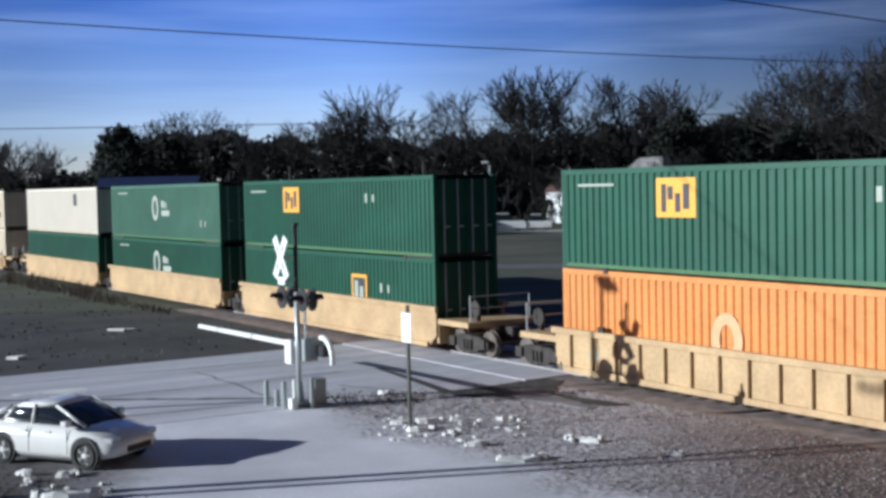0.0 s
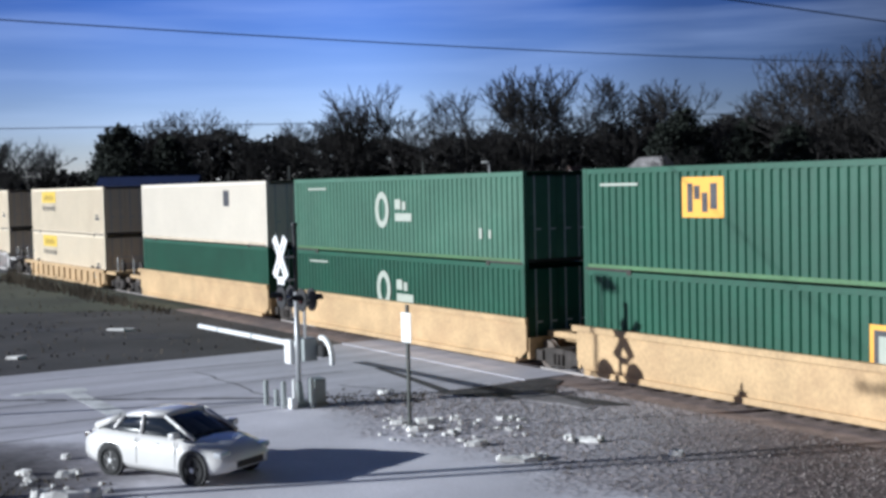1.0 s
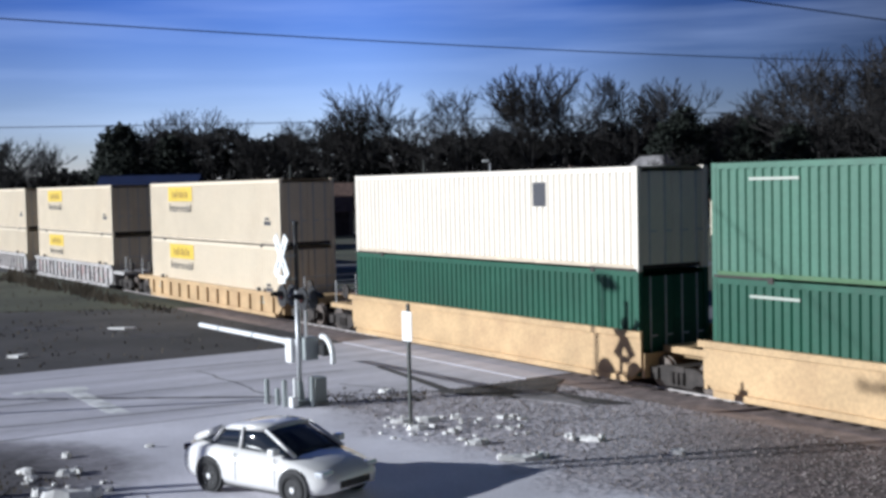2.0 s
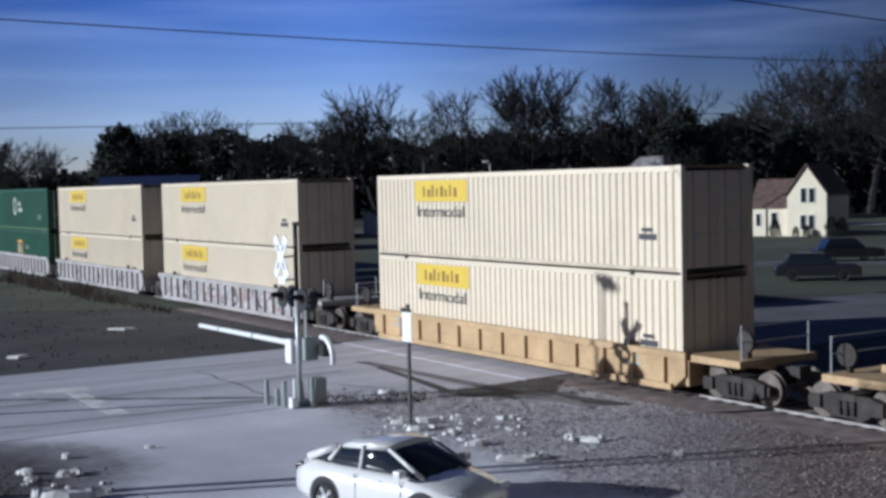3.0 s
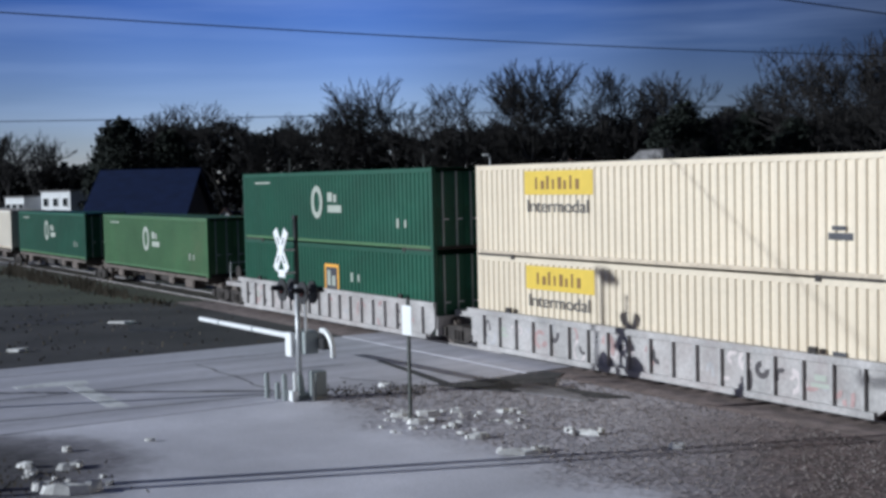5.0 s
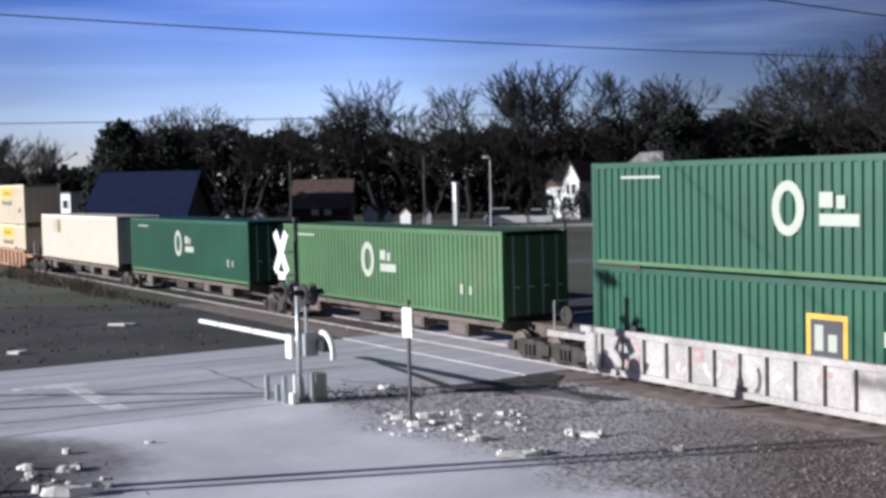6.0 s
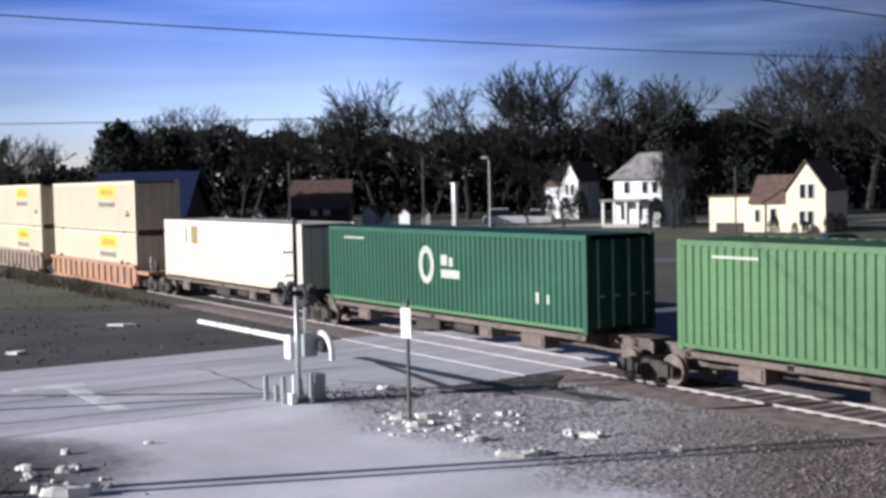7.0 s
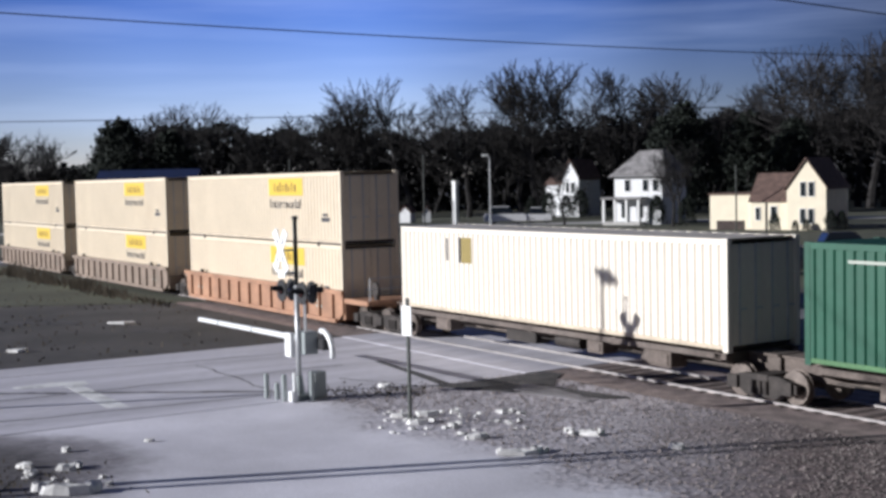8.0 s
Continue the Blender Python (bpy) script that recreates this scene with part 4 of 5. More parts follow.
    for i in range(9):
        a = math.radians(100 - i * 14)
        p = Vector((0.42 + 0.55 * math.cos(a), 0.52, 1.25 + 0.55 * math.sin(a)))
        if prev is not None:
            rod(bm, prev, p, 0.075, seg=8)
        prev = p
    part("counterweight_arm", bm, SIGN_WHITE, ob, "white curved counterweight arm")
    bm = bmesh.new()
    box(bm, 0.30, 0.40, 1.30, 0.66, 0.64, 1.62)
    part("counterweight", bevelled(bm, 0.03), SIGNAL_BLACK, ob)


def bollard(x, y, h, r=0.07):
    bm = bmesh.new()
    rod(bm, (0, 0, 0), (0, 0, h), r, seg=12)
    rod(bm, (0, 0, h), (0, 0, h + 0.05), r, r * 0.5, seg=12)
    solid("bollard", bm, CABINET, pose(x, y, 0), "grey steel bollard guarding the crossing mast", "bollard", "bollards round the mast")


def signal_cabinet():
    ob = thing("signal_cabinet", pose(-3.45, 33.55, 0, 0, 0, TURN), "low grey signal cabinet beside the mast", "signal cabinet")
    bm = bmesh.new()
    box(bm, -0.2, -0.17, 0.06, 0.2, 0.17, 0.72)
    part("housing", bevelled(bm, 0.015), CABINET, ob)
    bm = bmesh.new()
    box(bm, -0.17, -0.19, 0.10, 0.17, -0.172, 0.68)
    part("door", bm, CABINET, ob)
    bm = bmesh.new()
    box(bm, -0.24, -0.2, 0.0, 0.24, 0.2, 0.06)
    part("plinth", bm, CONCRETE, ob)


def marker_sign():
    ob = thing("marker_sign", pose(-0.90, 29.74, 0, 0, 0, -48), "narrow white sign on a dark steel post", "sign")
    bm = bmesh.new()
    box(bm, -0.035, -0.03, 0, 0.035, 0.03, 2.96)
    part("post", bm, POST, ob)
    bm = bmesh.new()
    box(bm, -0.17, -0.05, 2.08, 0.17, -0.032, 2.78)
    part("sign_plate", bevelled(bm, 0.004), SIGN_WHITE, ob, "white sign plate")


crossing_signal()
for x, y, h in ((-4.83, 33.75, 0.62), (-4.52, 33.5, 0.40), (-3.55, 33.1, 0.75), (-4.29, 33.2, 0.66)):
    bollard(x, y, h)
signal_cabinet()
marker_sign()


def white_stub():
    ob = thing("marker_post", pose(-4.04, 33.08, 0, 0, 0, TURN), "short bright white post with a foot block beside the mast", "post")
    bm = bmesh.new()
    box(bm, -0.11, -0.10, 0.0, 0.11, 0.10, 0.28)
    part("foot_block", bevelled(bm, 0.02), SIGN_WHITE, ob)
    bm = bmesh.new()
    rod(bm, (0.03, 0.03, 0.28), (0.03, 0.03, 0.76), 0.05, seg=10)
    part("post", bm, SIGN_WHITE, ob)


white_stub()


# ---------- the white sedan ----------

def loft(bm, sections):
    rows = [[bm.verts.new(p) for p in s] for s in sections]
    for a, b in zip(rows, rows[1:]):
        for i in range(len(a)):
            j = (i + 1) % len(a)
            bm.faces.new((a[i], a[j], b[j], b[i]))
    bm.faces.new(rows[0][::-1])
    bm.faces.new(rows[-1])


def sedan(name, m, paint, label, wheels_out=None):
    ob = thing(name, m, label, "car")
    # lower body: x, half width, sill height, belt height, deck height in the middle
    bm = bmesh.new()
    spec = ((-2.26, 0.62, 0.42, 0.72, 0.78), (-2.17, 0.80, 0.30, 0.82, 0.98), (-1.85, 0.90, 0.24, 0.90, 1.06), (-1.3, 0.92, 0.22, 0.94, 1.06),
            (-0.6, 0.92, 0.20, 0.94, 1.0), (0.2, 0.92, 0.20, 0.92, 0.98), (0.9, 0.92, 0.20, 0.90, 0.97), (1.5, 0.91, 0.22, 0.82, 0.90),
            (2.0, 0.86, 0.26, 0.72, 0.80), (2.28, 0.74, 0.30, 0.62, 0.68), (2.40, 0.55, 0.38, 0.54, 0.58))
    secs = []
    for x, w, s, b, d in spec:
        secs.append([(x, -w * 0.92, s), (x, -w, s + 0.14), (x, -w * 1.0, (s + b) / 2 + 0.06), (x, -w * 0.95, b - 0.03), (x, -w * 0.86, b + 0.02), (x, -w * 0.5, d), (x, 0, d + 0.012),
                     (x, w * 0.5, d), (x, w * 0.86, b + 0.02), (x, w * 0.95, b - 0.03), (x, w, (s + b) / 2 + 0.06), (x, w, s + 0.14), (x, w * 0.92, s)])
    loft(bm, secs)
    body = part("body", bm, paint, ob, smooth=True)
    # glasshouse
    bm = bmesh.new()
    cab = ((-1.95, 0.66, 1.00, 1.03), (-1.45, 0.74, 0.97, 1.24), (-0.95, 0.76, 0.95, 1.38), (-0.3, 0.765, 0.94, 1.435), (0.15, 0.76, 0.93, 1.42), (0.55, 0.75, 0.92, 1.27), (1.05, 0.72, 0.91, 1.02), (1.25, 0.68, 0.90, 0.93))
    secs = []
    for x, w, b, t in cab:
        k = 0.80 if t > 1.2 else 0.92
        secs.append([(x, -w, b), (x, -w * (k + 0.06), b + (t - b) * 0.7), (x, -w * k * 0.9, t - 0.02), (x, -w * 0.4, t), (x, w * 0.4, t), (x, w * k * 0.9, t - 0.02), (x, w * (k + 0.06), b + (t - b) * 0.7), (x, w, b)])
    loft(bm, secs)
    part("glasshouse", bm, CAR_GLASS, ob, "dark tinted glass", smooth=True)
    # roof skin and pillars, a little proud of the glass
    bm = bmesh.new()
    top = ((-1.30, 0.56, 1.305), (-0.95, 0.60, 1.392), (-0.3, 0.63, 1.447), (0.15, 0.62, 1.432), (0.30, 0.60, 1.385))
    secs = []
    for x, w, t in top:
        secs.append([(x, -w - 0.03, t - 0.07), (x, -w + 0.04, t - 0.012), (x, -w * 0.4, t + 0.012), (x, w * 0.4, t + 0.012), (x, w - 0.04, t - 0.012), (x, w + 0.03, t - 0.07)])
    loft(bm, secs)
    part("roof", bm, paint, ob, smooth=True)
    for s in (-1, 1):
        for a, b, r in (((1.28, 0.70 * s, 0.93), (0.28, 0.635 * s, 1.37), 0.045), ((-0.42, 0.765 * s, 0.95), (-0.42, 0.655 * s, 1.39), 0.05), ((-1.92, 0.68 * s, 1.02), (-1.22, 0.61 * s, 1.29), 0.085), ((-1.4, 0.70 * s, 1.03), (-1.1, 0.63 * s, 1.32), 0.05)):
            bm = bmesh.new()
            rod(bm, a, b, r, r * 0.8, seg=8)
            part("pillar", bm, paint, ob, smooth=True)
        bm = bmesh.new()
        rod(bm, (0.28, 0.635 * s, 1.37), (-1.22, 0.615 * s, 1.30), 0.03, seg=8)
        part("roof_rail", bm, paint, ob, smooth=True)
        bm = bmesh.new()
        box(bm, 0.78, s * 0.86 if s > 0 else -1.06, 0.96, 0.98, s * 1.06 if s > 0 else -0.86, 1.10)
        part("door_mirror", bevelled(bm, 0.03, 2), paint, ob)
        for x in (-0.62, 0.18):
            bm = bmesh.new()
            box(bm, x - 0.1, 0.91 * s - 0.012, 0.80, x + 0.1, 0.91 * s + 0.02, 0.83)
            part("door_handle", bm, paint, ob)
        for x in (-0.44, 0.85):
            bm = bmesh.new()
            box(bm, x - 0.006, 0.917 * s - 0.008, 0.34, x + 0.006, 0.917 * s + 0.008, 0.90)
            part("door_seam", bm, SIGNAL_BLACK, ob)
        bm = bmesh.new()
        box(bm, 1.98, s * 0.48 if s > 0 else -0.82, 0.60, 2.27, s * 0.82 if s > 0 else -0.48, 0.73)
        part("headlight", bevelled(bm, 0.04, 2), LAMP_CLEAR, ob, "clear headlight")
        bm = bmesh.new()
        box(bm, -2.23, s * 0.42 if s > 0 else -0.77, 0.74, -2.02, s * 0.77 if s > 0 else -0.42, 0.88)
        part("tail_light", bevelled(bm, 0.03, 2), RED_LENS, ob, "red tail light")
        bm = bmesh.new()
        box(bm, -0.95, 0.80 * s - 0.05, 0.17, 0.98, 0.80 * s + 0.05, 0.26)
        part("side_skirt", bm, SIGNAL_BLACK, ob)
    bm = bmesh.new()
    box(bm, 2.28, -0.45, 0.36, 2.42, 0.45, 0.52)
    part("grille", bevelled(bm, 0.03), SIGNAL_BLACK, ob)
    bm = bmesh.new()
    box(bm, -2.29, -0.26, 0.55, -2.24, 0.26, 0.67)
    part("plate", bm, SIGN_WHITE, ob)
    # a compact car: short wheelbase and overhangs
    for o in ob.children:
        for v in o.data.vertices:
            v.co.x = np.interp(v.co.x, (-2.29, -1.36, 1.40, 2.42), (-2.20, -1.20, 1.20, 2.05))
    tyre, rim, arch = shared("tyre", tyre_mesh), shared("rim", rim_mesh), shared("arch", arch_mesh)
    for x in (-1.20, 1.20):
        for s in (-1, 1):
            part("wheel_arch", arch, SIGNAL_BLACK, ob, at=pose(x, 0.87 * s, 0.33))
            w = part("wheel", rim, RIM, ob, "alloy wheel", pose(x, 0.84 * s, 0.33, 0, 0, 0 if s < 0 else 180))
            part("tyre", tyre, TYRE, w)
            if wheels_out is not None:
                wheels_out.append((w, x, 0.84 * s, s))
    return ob


def tyre_mesh():
    bm = bmesh.new()
    prof = [(0.225, -0.10), (0.30, -0.115), (0.325, -0.09), (0.33, 0.0), (0.325, 0.09), (0.30, 0.10), (0.225, 0.09)]
    n = 28
    rows = [[bm.verts.new((r * math.cos(2 * math.pi * i / n), y, r * math.sin(2 * math.pi * i / n))) for r, y in prof] for i in range(n)]
    for i in range(n):
        a, b = rows[i], rows[(i + 1) % n]
        for k in range(len(prof)):
            j = (k + 1) % len(prof)
            bm.faces.new((a[k], a[j], b[j], b[k]))
    return mesh_of("tyre", bm, TYRE, True)


def rim_mesh():
    bm = bmesh.new()
    rod(bm, (0, -0.03, 0), (0, 0.06, 0), 0.223, seg=24)
    rod(bm, (0, -0.10, 0), (0, -0.03, 0), 0.06, seg=12)
    for k in range(5):
        a = 2 * math.pi * k / 5
        box(bm, 0.03, -0.085, -0.035, 0.222, -0.03, 0.035, Matrix.Rotation(a, 4, "Y"))
    return mesh_of("wheel", bm, RIM)


def arch_mesh():
    bm = bmesh.new()
    rod(bm, (0, -0.055, 0.03), (0, 0.055, 0.03), 0.39, seg=24)
    return mesh_of("wheel_arch", bm, SIGNAL_BLACK)


CAR_WHEELS = []
# seconds, x, y, heading
CAR_ROWS = ((0.0, -8.25, 27.46, -24), (0.5, -6.76, 26.67, -28), (1.0, -5.52, 25.88, -31), (1.5, -4.33, 24.99, -35), (2.2, -2.75, 23.65, -38), (3.0, -0.82, 22.1, -39),
            (3.5, 0.38, 20.6, -40), (4.0, 1.7, 19.1, -41), (4.5, 3.2, 17.65, -42), (5.2, 5.3, 15.6, -42), (6.5, 9.4, 12.0, -42), (8.0, 14.0, 7.8, -42))
car = sedan("sedan_car", pose(CAR_ROWS[0][1], CAR_ROWS[0][2], -0.010, 0, 0, CAR_ROWS[0][3]), CAR_PAINT, "pearl white four-door sedan driving across the lot", CAR_WHEELS)
car.scale = (0.92, 0.92, 0.92)


# ---------- rubble and litter ----------
def slab(name, x, y, size, turn, label, category, group="", mat=RUBBLE, z=0.0, seed=0):
    rng = random.Random(seed)
    bm = bmesh.new()
    n = 9
    lo, hi = [], []
    for i in range(n):
        a = 2 * math.pi * i / n
        k = rng.uniform(0.65, 1.1)
        lo.append(bm.verts.new((size[0] * k * math.cos(a), size[1] * k * math.sin(a), 0)))
        hi.append(bm.verts.new((size[0] * k * 0.86 * math.cos(a), size[1] * k * 0.86 * math.sin(a), size[2] * rng.uniform(0.6, 1.2))))
    bm.faces.new(lo[::-1])
    top = bm.verts.new((0, 0, size[2] * 1.1))
    for i in range(n):
        j = (i + 1) % n
        bm.faces.new((lo[i], lo[j], hi[j], hi[i]))
        bm.faces.new((hi[i], hi[j], top))
    solid(name, bm, mat, pose(x, y, z, rng.uniform(-3, 3), rng.uniform(-3, 3), turn), label, category, group)


def rubble():
    rng = random.Random(4)
    named = ((1.45, 26.15, 0.50, 0.20, 10), (1.85, 26.35, 0.22, 0.14, 60), (0.62, 27.85, 0.26, 0.16, 20), (3.05, 27.95, 0.42, 0.11, -22), (2.75, 28.35, 0.13, 0.1, 0),
             (-1.15, 30.5, 0.26, 0.13, 5), (-0.55, 30.6, 0.36, 0.11, 0), (0.15, 30.9, 0.18, 0.1, 0), (4.75, 26.3, 0.22, 0.10, -20), (1.35, 30.8, 0.2, 0.1, 30),
             (-0.75, 29.65, 0.30, 0.10, 0), (-1.75, 35.1, 0.22, 0.12, 0), (0.1, 29.2, 0.14, 0.1, 0), (-13.5, 52.9, 0.75, 0.30, 0), (-15.1, 44.5, 0.5, 0.2, 0))
    for k, (x, y, a, b, turn) in enumerate(named):
        slab("concrete_chunk", x, y, (a, b, rng.uniform(0.09, 0.13)), turn, "pale broken concrete slab lying on the gravel", "rubble", "pale concrete rubble", seed=k)
    for k, (x, y, a, b, turn) in enumerate(named[:5]):
        for j in range(4):
            q = rng.uniform(0.05, 0.10)
            slab("concrete_chunk", x + rng.uniform(-1, 1) * a, y + rng.uniform(-1, 1) * b * 0.8, (q, q * 0.8, q * rng.uniform(0.9, 1.5)), rng.uniform(0, 180), "small pale lump of broken concrete", "rubble", "pale concrete rubble", seed=500 + 10 * k + j)
    for k in range(46):
        x, y = rng.uniform(-1.6, 2.0), rng.uniform(28.3, 31.4)
        s = rng.uniform(0.04, 0.12)
        slab("concrete_chunk", x, y, (s, s * 0.7, s * 0.5), rng.uniform(0, 180), "small pale lump of broken concrete", "rubble", "pale concrete rubble", seed=100 + k)
    heap = ((-7.2, 23.55, 0.62, 0.24, 8), (-7.75, 23.9, 0.28, 0.18, 40), (-6.75, 23.75, 0.18, 0.24, 70), (-7.75, 25.6, 0.26, 0.15, 12), (-7.62, 25.85, 0.13, 0.14, 60),
            (-8.3, 27.4, 0.12, 0.13, 0), (-8.7, 25.9, 0.24, 0.13, -20), (-8.42, 25.3, 0.17, 0.11, 5), (-6.7, 28.3, 0.14, 0.08, 15), (-6.55, 24.2, 0.10, 0.10, 30))
    for k, (x, y, a, b, turn) in enumerate(heap):
        slab("broken_kerb_chunk", x, y, (a, b * 0.8, b * 0.8), turn, "pale broken kerb chunk heaped on dark soil", "rubble", "broken kerb heap", seed=300 + k)
    for k in range(12):
        a, r = rng.uniform(0, 6.28), rng.random()
        q = rng.uniform(0.04, 0.11)
        slab("broken_kerb_chunk", -8.4 + 1.7 * r * math.cos(a), 24.9 + 0.8 * r * math.sin(a), (q, q * 0.7, q * 0.6), k * 51, "small pale kerb fragment on dark soil", "rubble", "broken kerb heap", seed=400 + k)
    # loose stones
    verts, faces = [], []
    for k in range(12000):
        u, w = rng.uniform(-30.3, -4), rng.uniform(-9.0, -2.3)
        if rng.random() < 0.25 and w < -7:
            continue
        p = ORIGIN + AX * u + AY * w
        s = rng.uniform(0.012, 0.032) * (1.0 if rng.random() < 0.94 else 1.6)
        b = len(verts)
        for q in range(4):
            a = q * math.pi / 2 + rng.random()
            verts.append((p.x + s * math.cos(a), p.y + s * math.sin(a), 0.0))
        verts.append((p.x + rng.uniform(-0.3, 0.3) * s, p.y + rng.uniform(-0.3, 0.3) * s, s * rng.uniform(0.7, 1.3)))
        faces += [(b, b + 1, b + 4), (b + 1, b + 2, b + 4), (b + 2, b + 3, b + 4), (b + 3, b, b + 4)]
    me = raw_mesh("loose_stones", verts, faces, STONE)
    tagged(new("loose_stones", me), "loose crushed stones scattered over the gravel", "gravel", kind="stuff")


def tufts():
    rng = random.Random(77)
    verts, faces = [], []
    for k in range(1500):
        u, w = rng.uniform(-95, -41.9), rng.uniform(-16, -3.0)
        if rng.random() > 0.25 + 0.75 * (math.sin(u * 0.7) * math.sin(w * 0.9 + u * 0.2) > 0.1):
            continue
        p = ORIGIN + AX * u + AY * w
        h = rng.uniform(0.03, 0.12)
        a = rng.uniform(0, 3.14)
        dx, dy = 0.05 * math.cos(a), 0.05 * math.sin(a)
        b = len(verts)
        lean = rng.uniform(-0.06, 0.06)
        verts += [(p.x - dx, p.y - dy, -0.02), (p.x + dx, p.y + dy, -0.02), (p.x + lean, p.y + lean, h)]
        faces.append((b, b + 1, b + 2))
    for u0, w0, n, hh in ((-66, -3.6, 90, 0.6), (-72, -3.4, 120, 0.9), (-78, -3.8, 120, 1.0), (-86, -3.6, 120, 1.1), (-61, -3.3, 50, 0.4)):
        for _ in range(n):
            p = ORIGIN + AX * (u0 + rng.gauss(0, 1.6)) + AY * (w0 + rng.gauss(0, 0.3))
            h = hh * rng.uniform(0.4, 1.0)
            b = len(verts)
            verts += [(p.x - 0.06, p.y, -0.02), (p.x + 0.06, p.y, -0.02), (p.x + rng.uniform(-0.3, 0.3), p.y + rng.uniform(-0.3, 0.3), h)]
            faces.append((b, b + 1, b + 2))
    for k in range(480):
        # weeds along the street edge by the signal and on the soil island
        if k < 260:
            x, y = rng.uniform(-3.4, -0.6), 34.5 + rng.gauss(0, 0.5)
        else:
            x, y = -9.3 + rng.gauss(0, 1.2), 24.6 + rng.gauss(0, 0.8)
        h = rng.uniform(0.03, 0.10)
        b = len(verts)
        verts += [(x - 0.03, y, -0.02), (x + 0.03, y, -0.02), (x + rng.uniform(-0.1, 0.1), y + rng.uniform(-0.1, 0.1), h)]
        faces.append((b, b + 1, b + 2))
    me = raw_mesh("dead_grass", verts, faces, DEAD_GRASS)
    tagged(new("dead_grass", me), "sparse dead brown grass tufts on the verge", "grass", kind="stuff")


rubble()
tufts()


# ---------- poles, lamps and wires ----------
def utility_pole(x, y, h, label, arm_turn=None):
    ob = thing("utility_pole", pose(x, y, -0.02, 0, 0, TURN if arm_turn is None else arm_turn), label, "utility pole", "utility poles")
    bm = bmesh.new()
    rod(bm, (0, 0, 0), (0, 0, h), 0.16, 0.10, seg=10)
    part("pole", bm, POLE_WOOD, ob, smooth=True)
    bm = bmesh.new()
    box(bm, -1.1, 0.10, h - 0.75, 1.1, 0.20, h - 0.62)
    part("crossarm", bm, POLE_WOOD, ob)
    for k in (-1.0, -0.4, 0.4, 1.0):
        bm = bmesh.new()
        rod(bm, (k, 0.15, h - 0.62), (k, 0.15, h - 0.45), 0.035, 0.05, seg=8)
        part("insulator", bm, CABINET, ob)
    return ob


def street_lamp(x, y, h, label, reach=1.0, turn=0.0, head=0.14):
    ob = thing("street_lamp", pose(x, y, -0.02, 0, 0, turn), label, "street lamp")
    bm = bmesh.new()
    rod(bm, (0, 0, 0), (0, 0, h), 0.10, 0.06, seg=10)
    part("pole", bm, GALV, ob)
    bm = bmesh.new()
    rod(bm, (0, 0, h - 0.1), (reach, 0, h + 0.12), 0.04, seg=8)
    part("arm", bm, GALV, ob)
    bm = bmesh.new()
    box(bm, reach - 0.15, -head, h + 0.02, reach + 0.5, head, h + 0.2)
    part("lamp_head", bevelled(bm, 0.04), SIGN_WHITE, ob, "pale lamp head")


def cable(name, a, b, sag, r, label):
    a, b = Vector(a), Vector(b)
    verts, faces = [], []
    n = 24
    for i in range(n + 1):
        t = i / n
        p = a.lerp(b, t) - Vector((0, 0, 4 * sag * t * (1 - t)))
        for k in range(5):
            q = 2 * math.pi * k / 5
            verts.append((p.x, p.y + r * math.cos(q), p.z + r * math.sin(q)))
    for i in range(n):
        for k in range(5):
            j = (k + 1) % 5
            faces.append((5 * i + k, 5 * i + j, 5 * i + 5 + j, 5 * i + 5 + k))
    tagged(new(name, raw_mesh(name, verts, faces, WIRE)), label, "cable", "overhead cables")


def lines():
    utility_pole(-22.27, 21.5, 10.6, "weathered wooden utility pole beside the street")
    bm = bmesh.new()
    rod(bm, (0, 0, 0), (0, 0, 9.6), 0.11, 0.09, seg=10)
    solid("steel_pole", bm, GALV, pose(-22.6, 20.95, -0.02), "plain galvanised pole beside the utility pole", "pole")
    utility_pole(24.0, 50.4, 10.6, "weathered wooden utility pole beyond the railway")
    street_lamp(-18.3, 31.95, 9.1, "tall galvanised street lamp at the street edge", reach=0.05, turn=-58, head=0.5)
    cable("overhead_cable", (-22.27, 21.65, 10.1), (24.0, 50.4, 9.9), 0.4, 0.016, "thin dark overhead cable along the street")
    utility_pole(-20.9, 11.6, 11.4, "weathered wooden utility pole at the lot edge")
    utility_pole(29.4, 58.2, 11.4, "weathered wooden utility pole beyond the railway")
    cable("overhead_cable", (-20.9, 11.6, 11.3), (29.4, 58.2, 11.3), 0.1, 0.024, "thin dark overhead cable along the street")
    utility_pole(-70, 90, 11.0, "wooden utility pole far behind the railway", 90)
    utility_pole(75, 90, 11.0, "wooden utility pole far behind the railway", 90)
    cable("overhead_cable", (-70, 90, 10.9), (75, 90, 10.9), 0.6, 0.03, "distant dark cable before the trees")
    street_lamp(4.7, 128, 7.9, "thin street lamp by the far houses", reach=-0.6, head=0.25)
    for x, y, h in ((-1.9, 125, 8.2), (-15.0, 125, 8.0), (28.7, 125, 6.5)):
        bm = bmesh.new()
        rod(bm, (0, 0, 0), (0, 0, h), 0.09, 0.07, seg=8)
        solid("lamp_post", bm, POST, pose(x, y, 0), "thin grey post by the far street", "post", "far posts")
    bm = bmesh.new()
    box(bm, -0.22, -0.22, 0, 0.22, 0.22, 5.4)
    box(bm, -0.3, -0.3, 0, 0.3, 0.3, 0.3)
    box(bm, -0.28, -0.28, 5.4, 0.28, 0.28, 5.55)
    solid("white_column", bm, TRIM, pose(1.2, 128, -0.02, 0, 0, -45), "white standing column far behind the railway", "column")


lines()


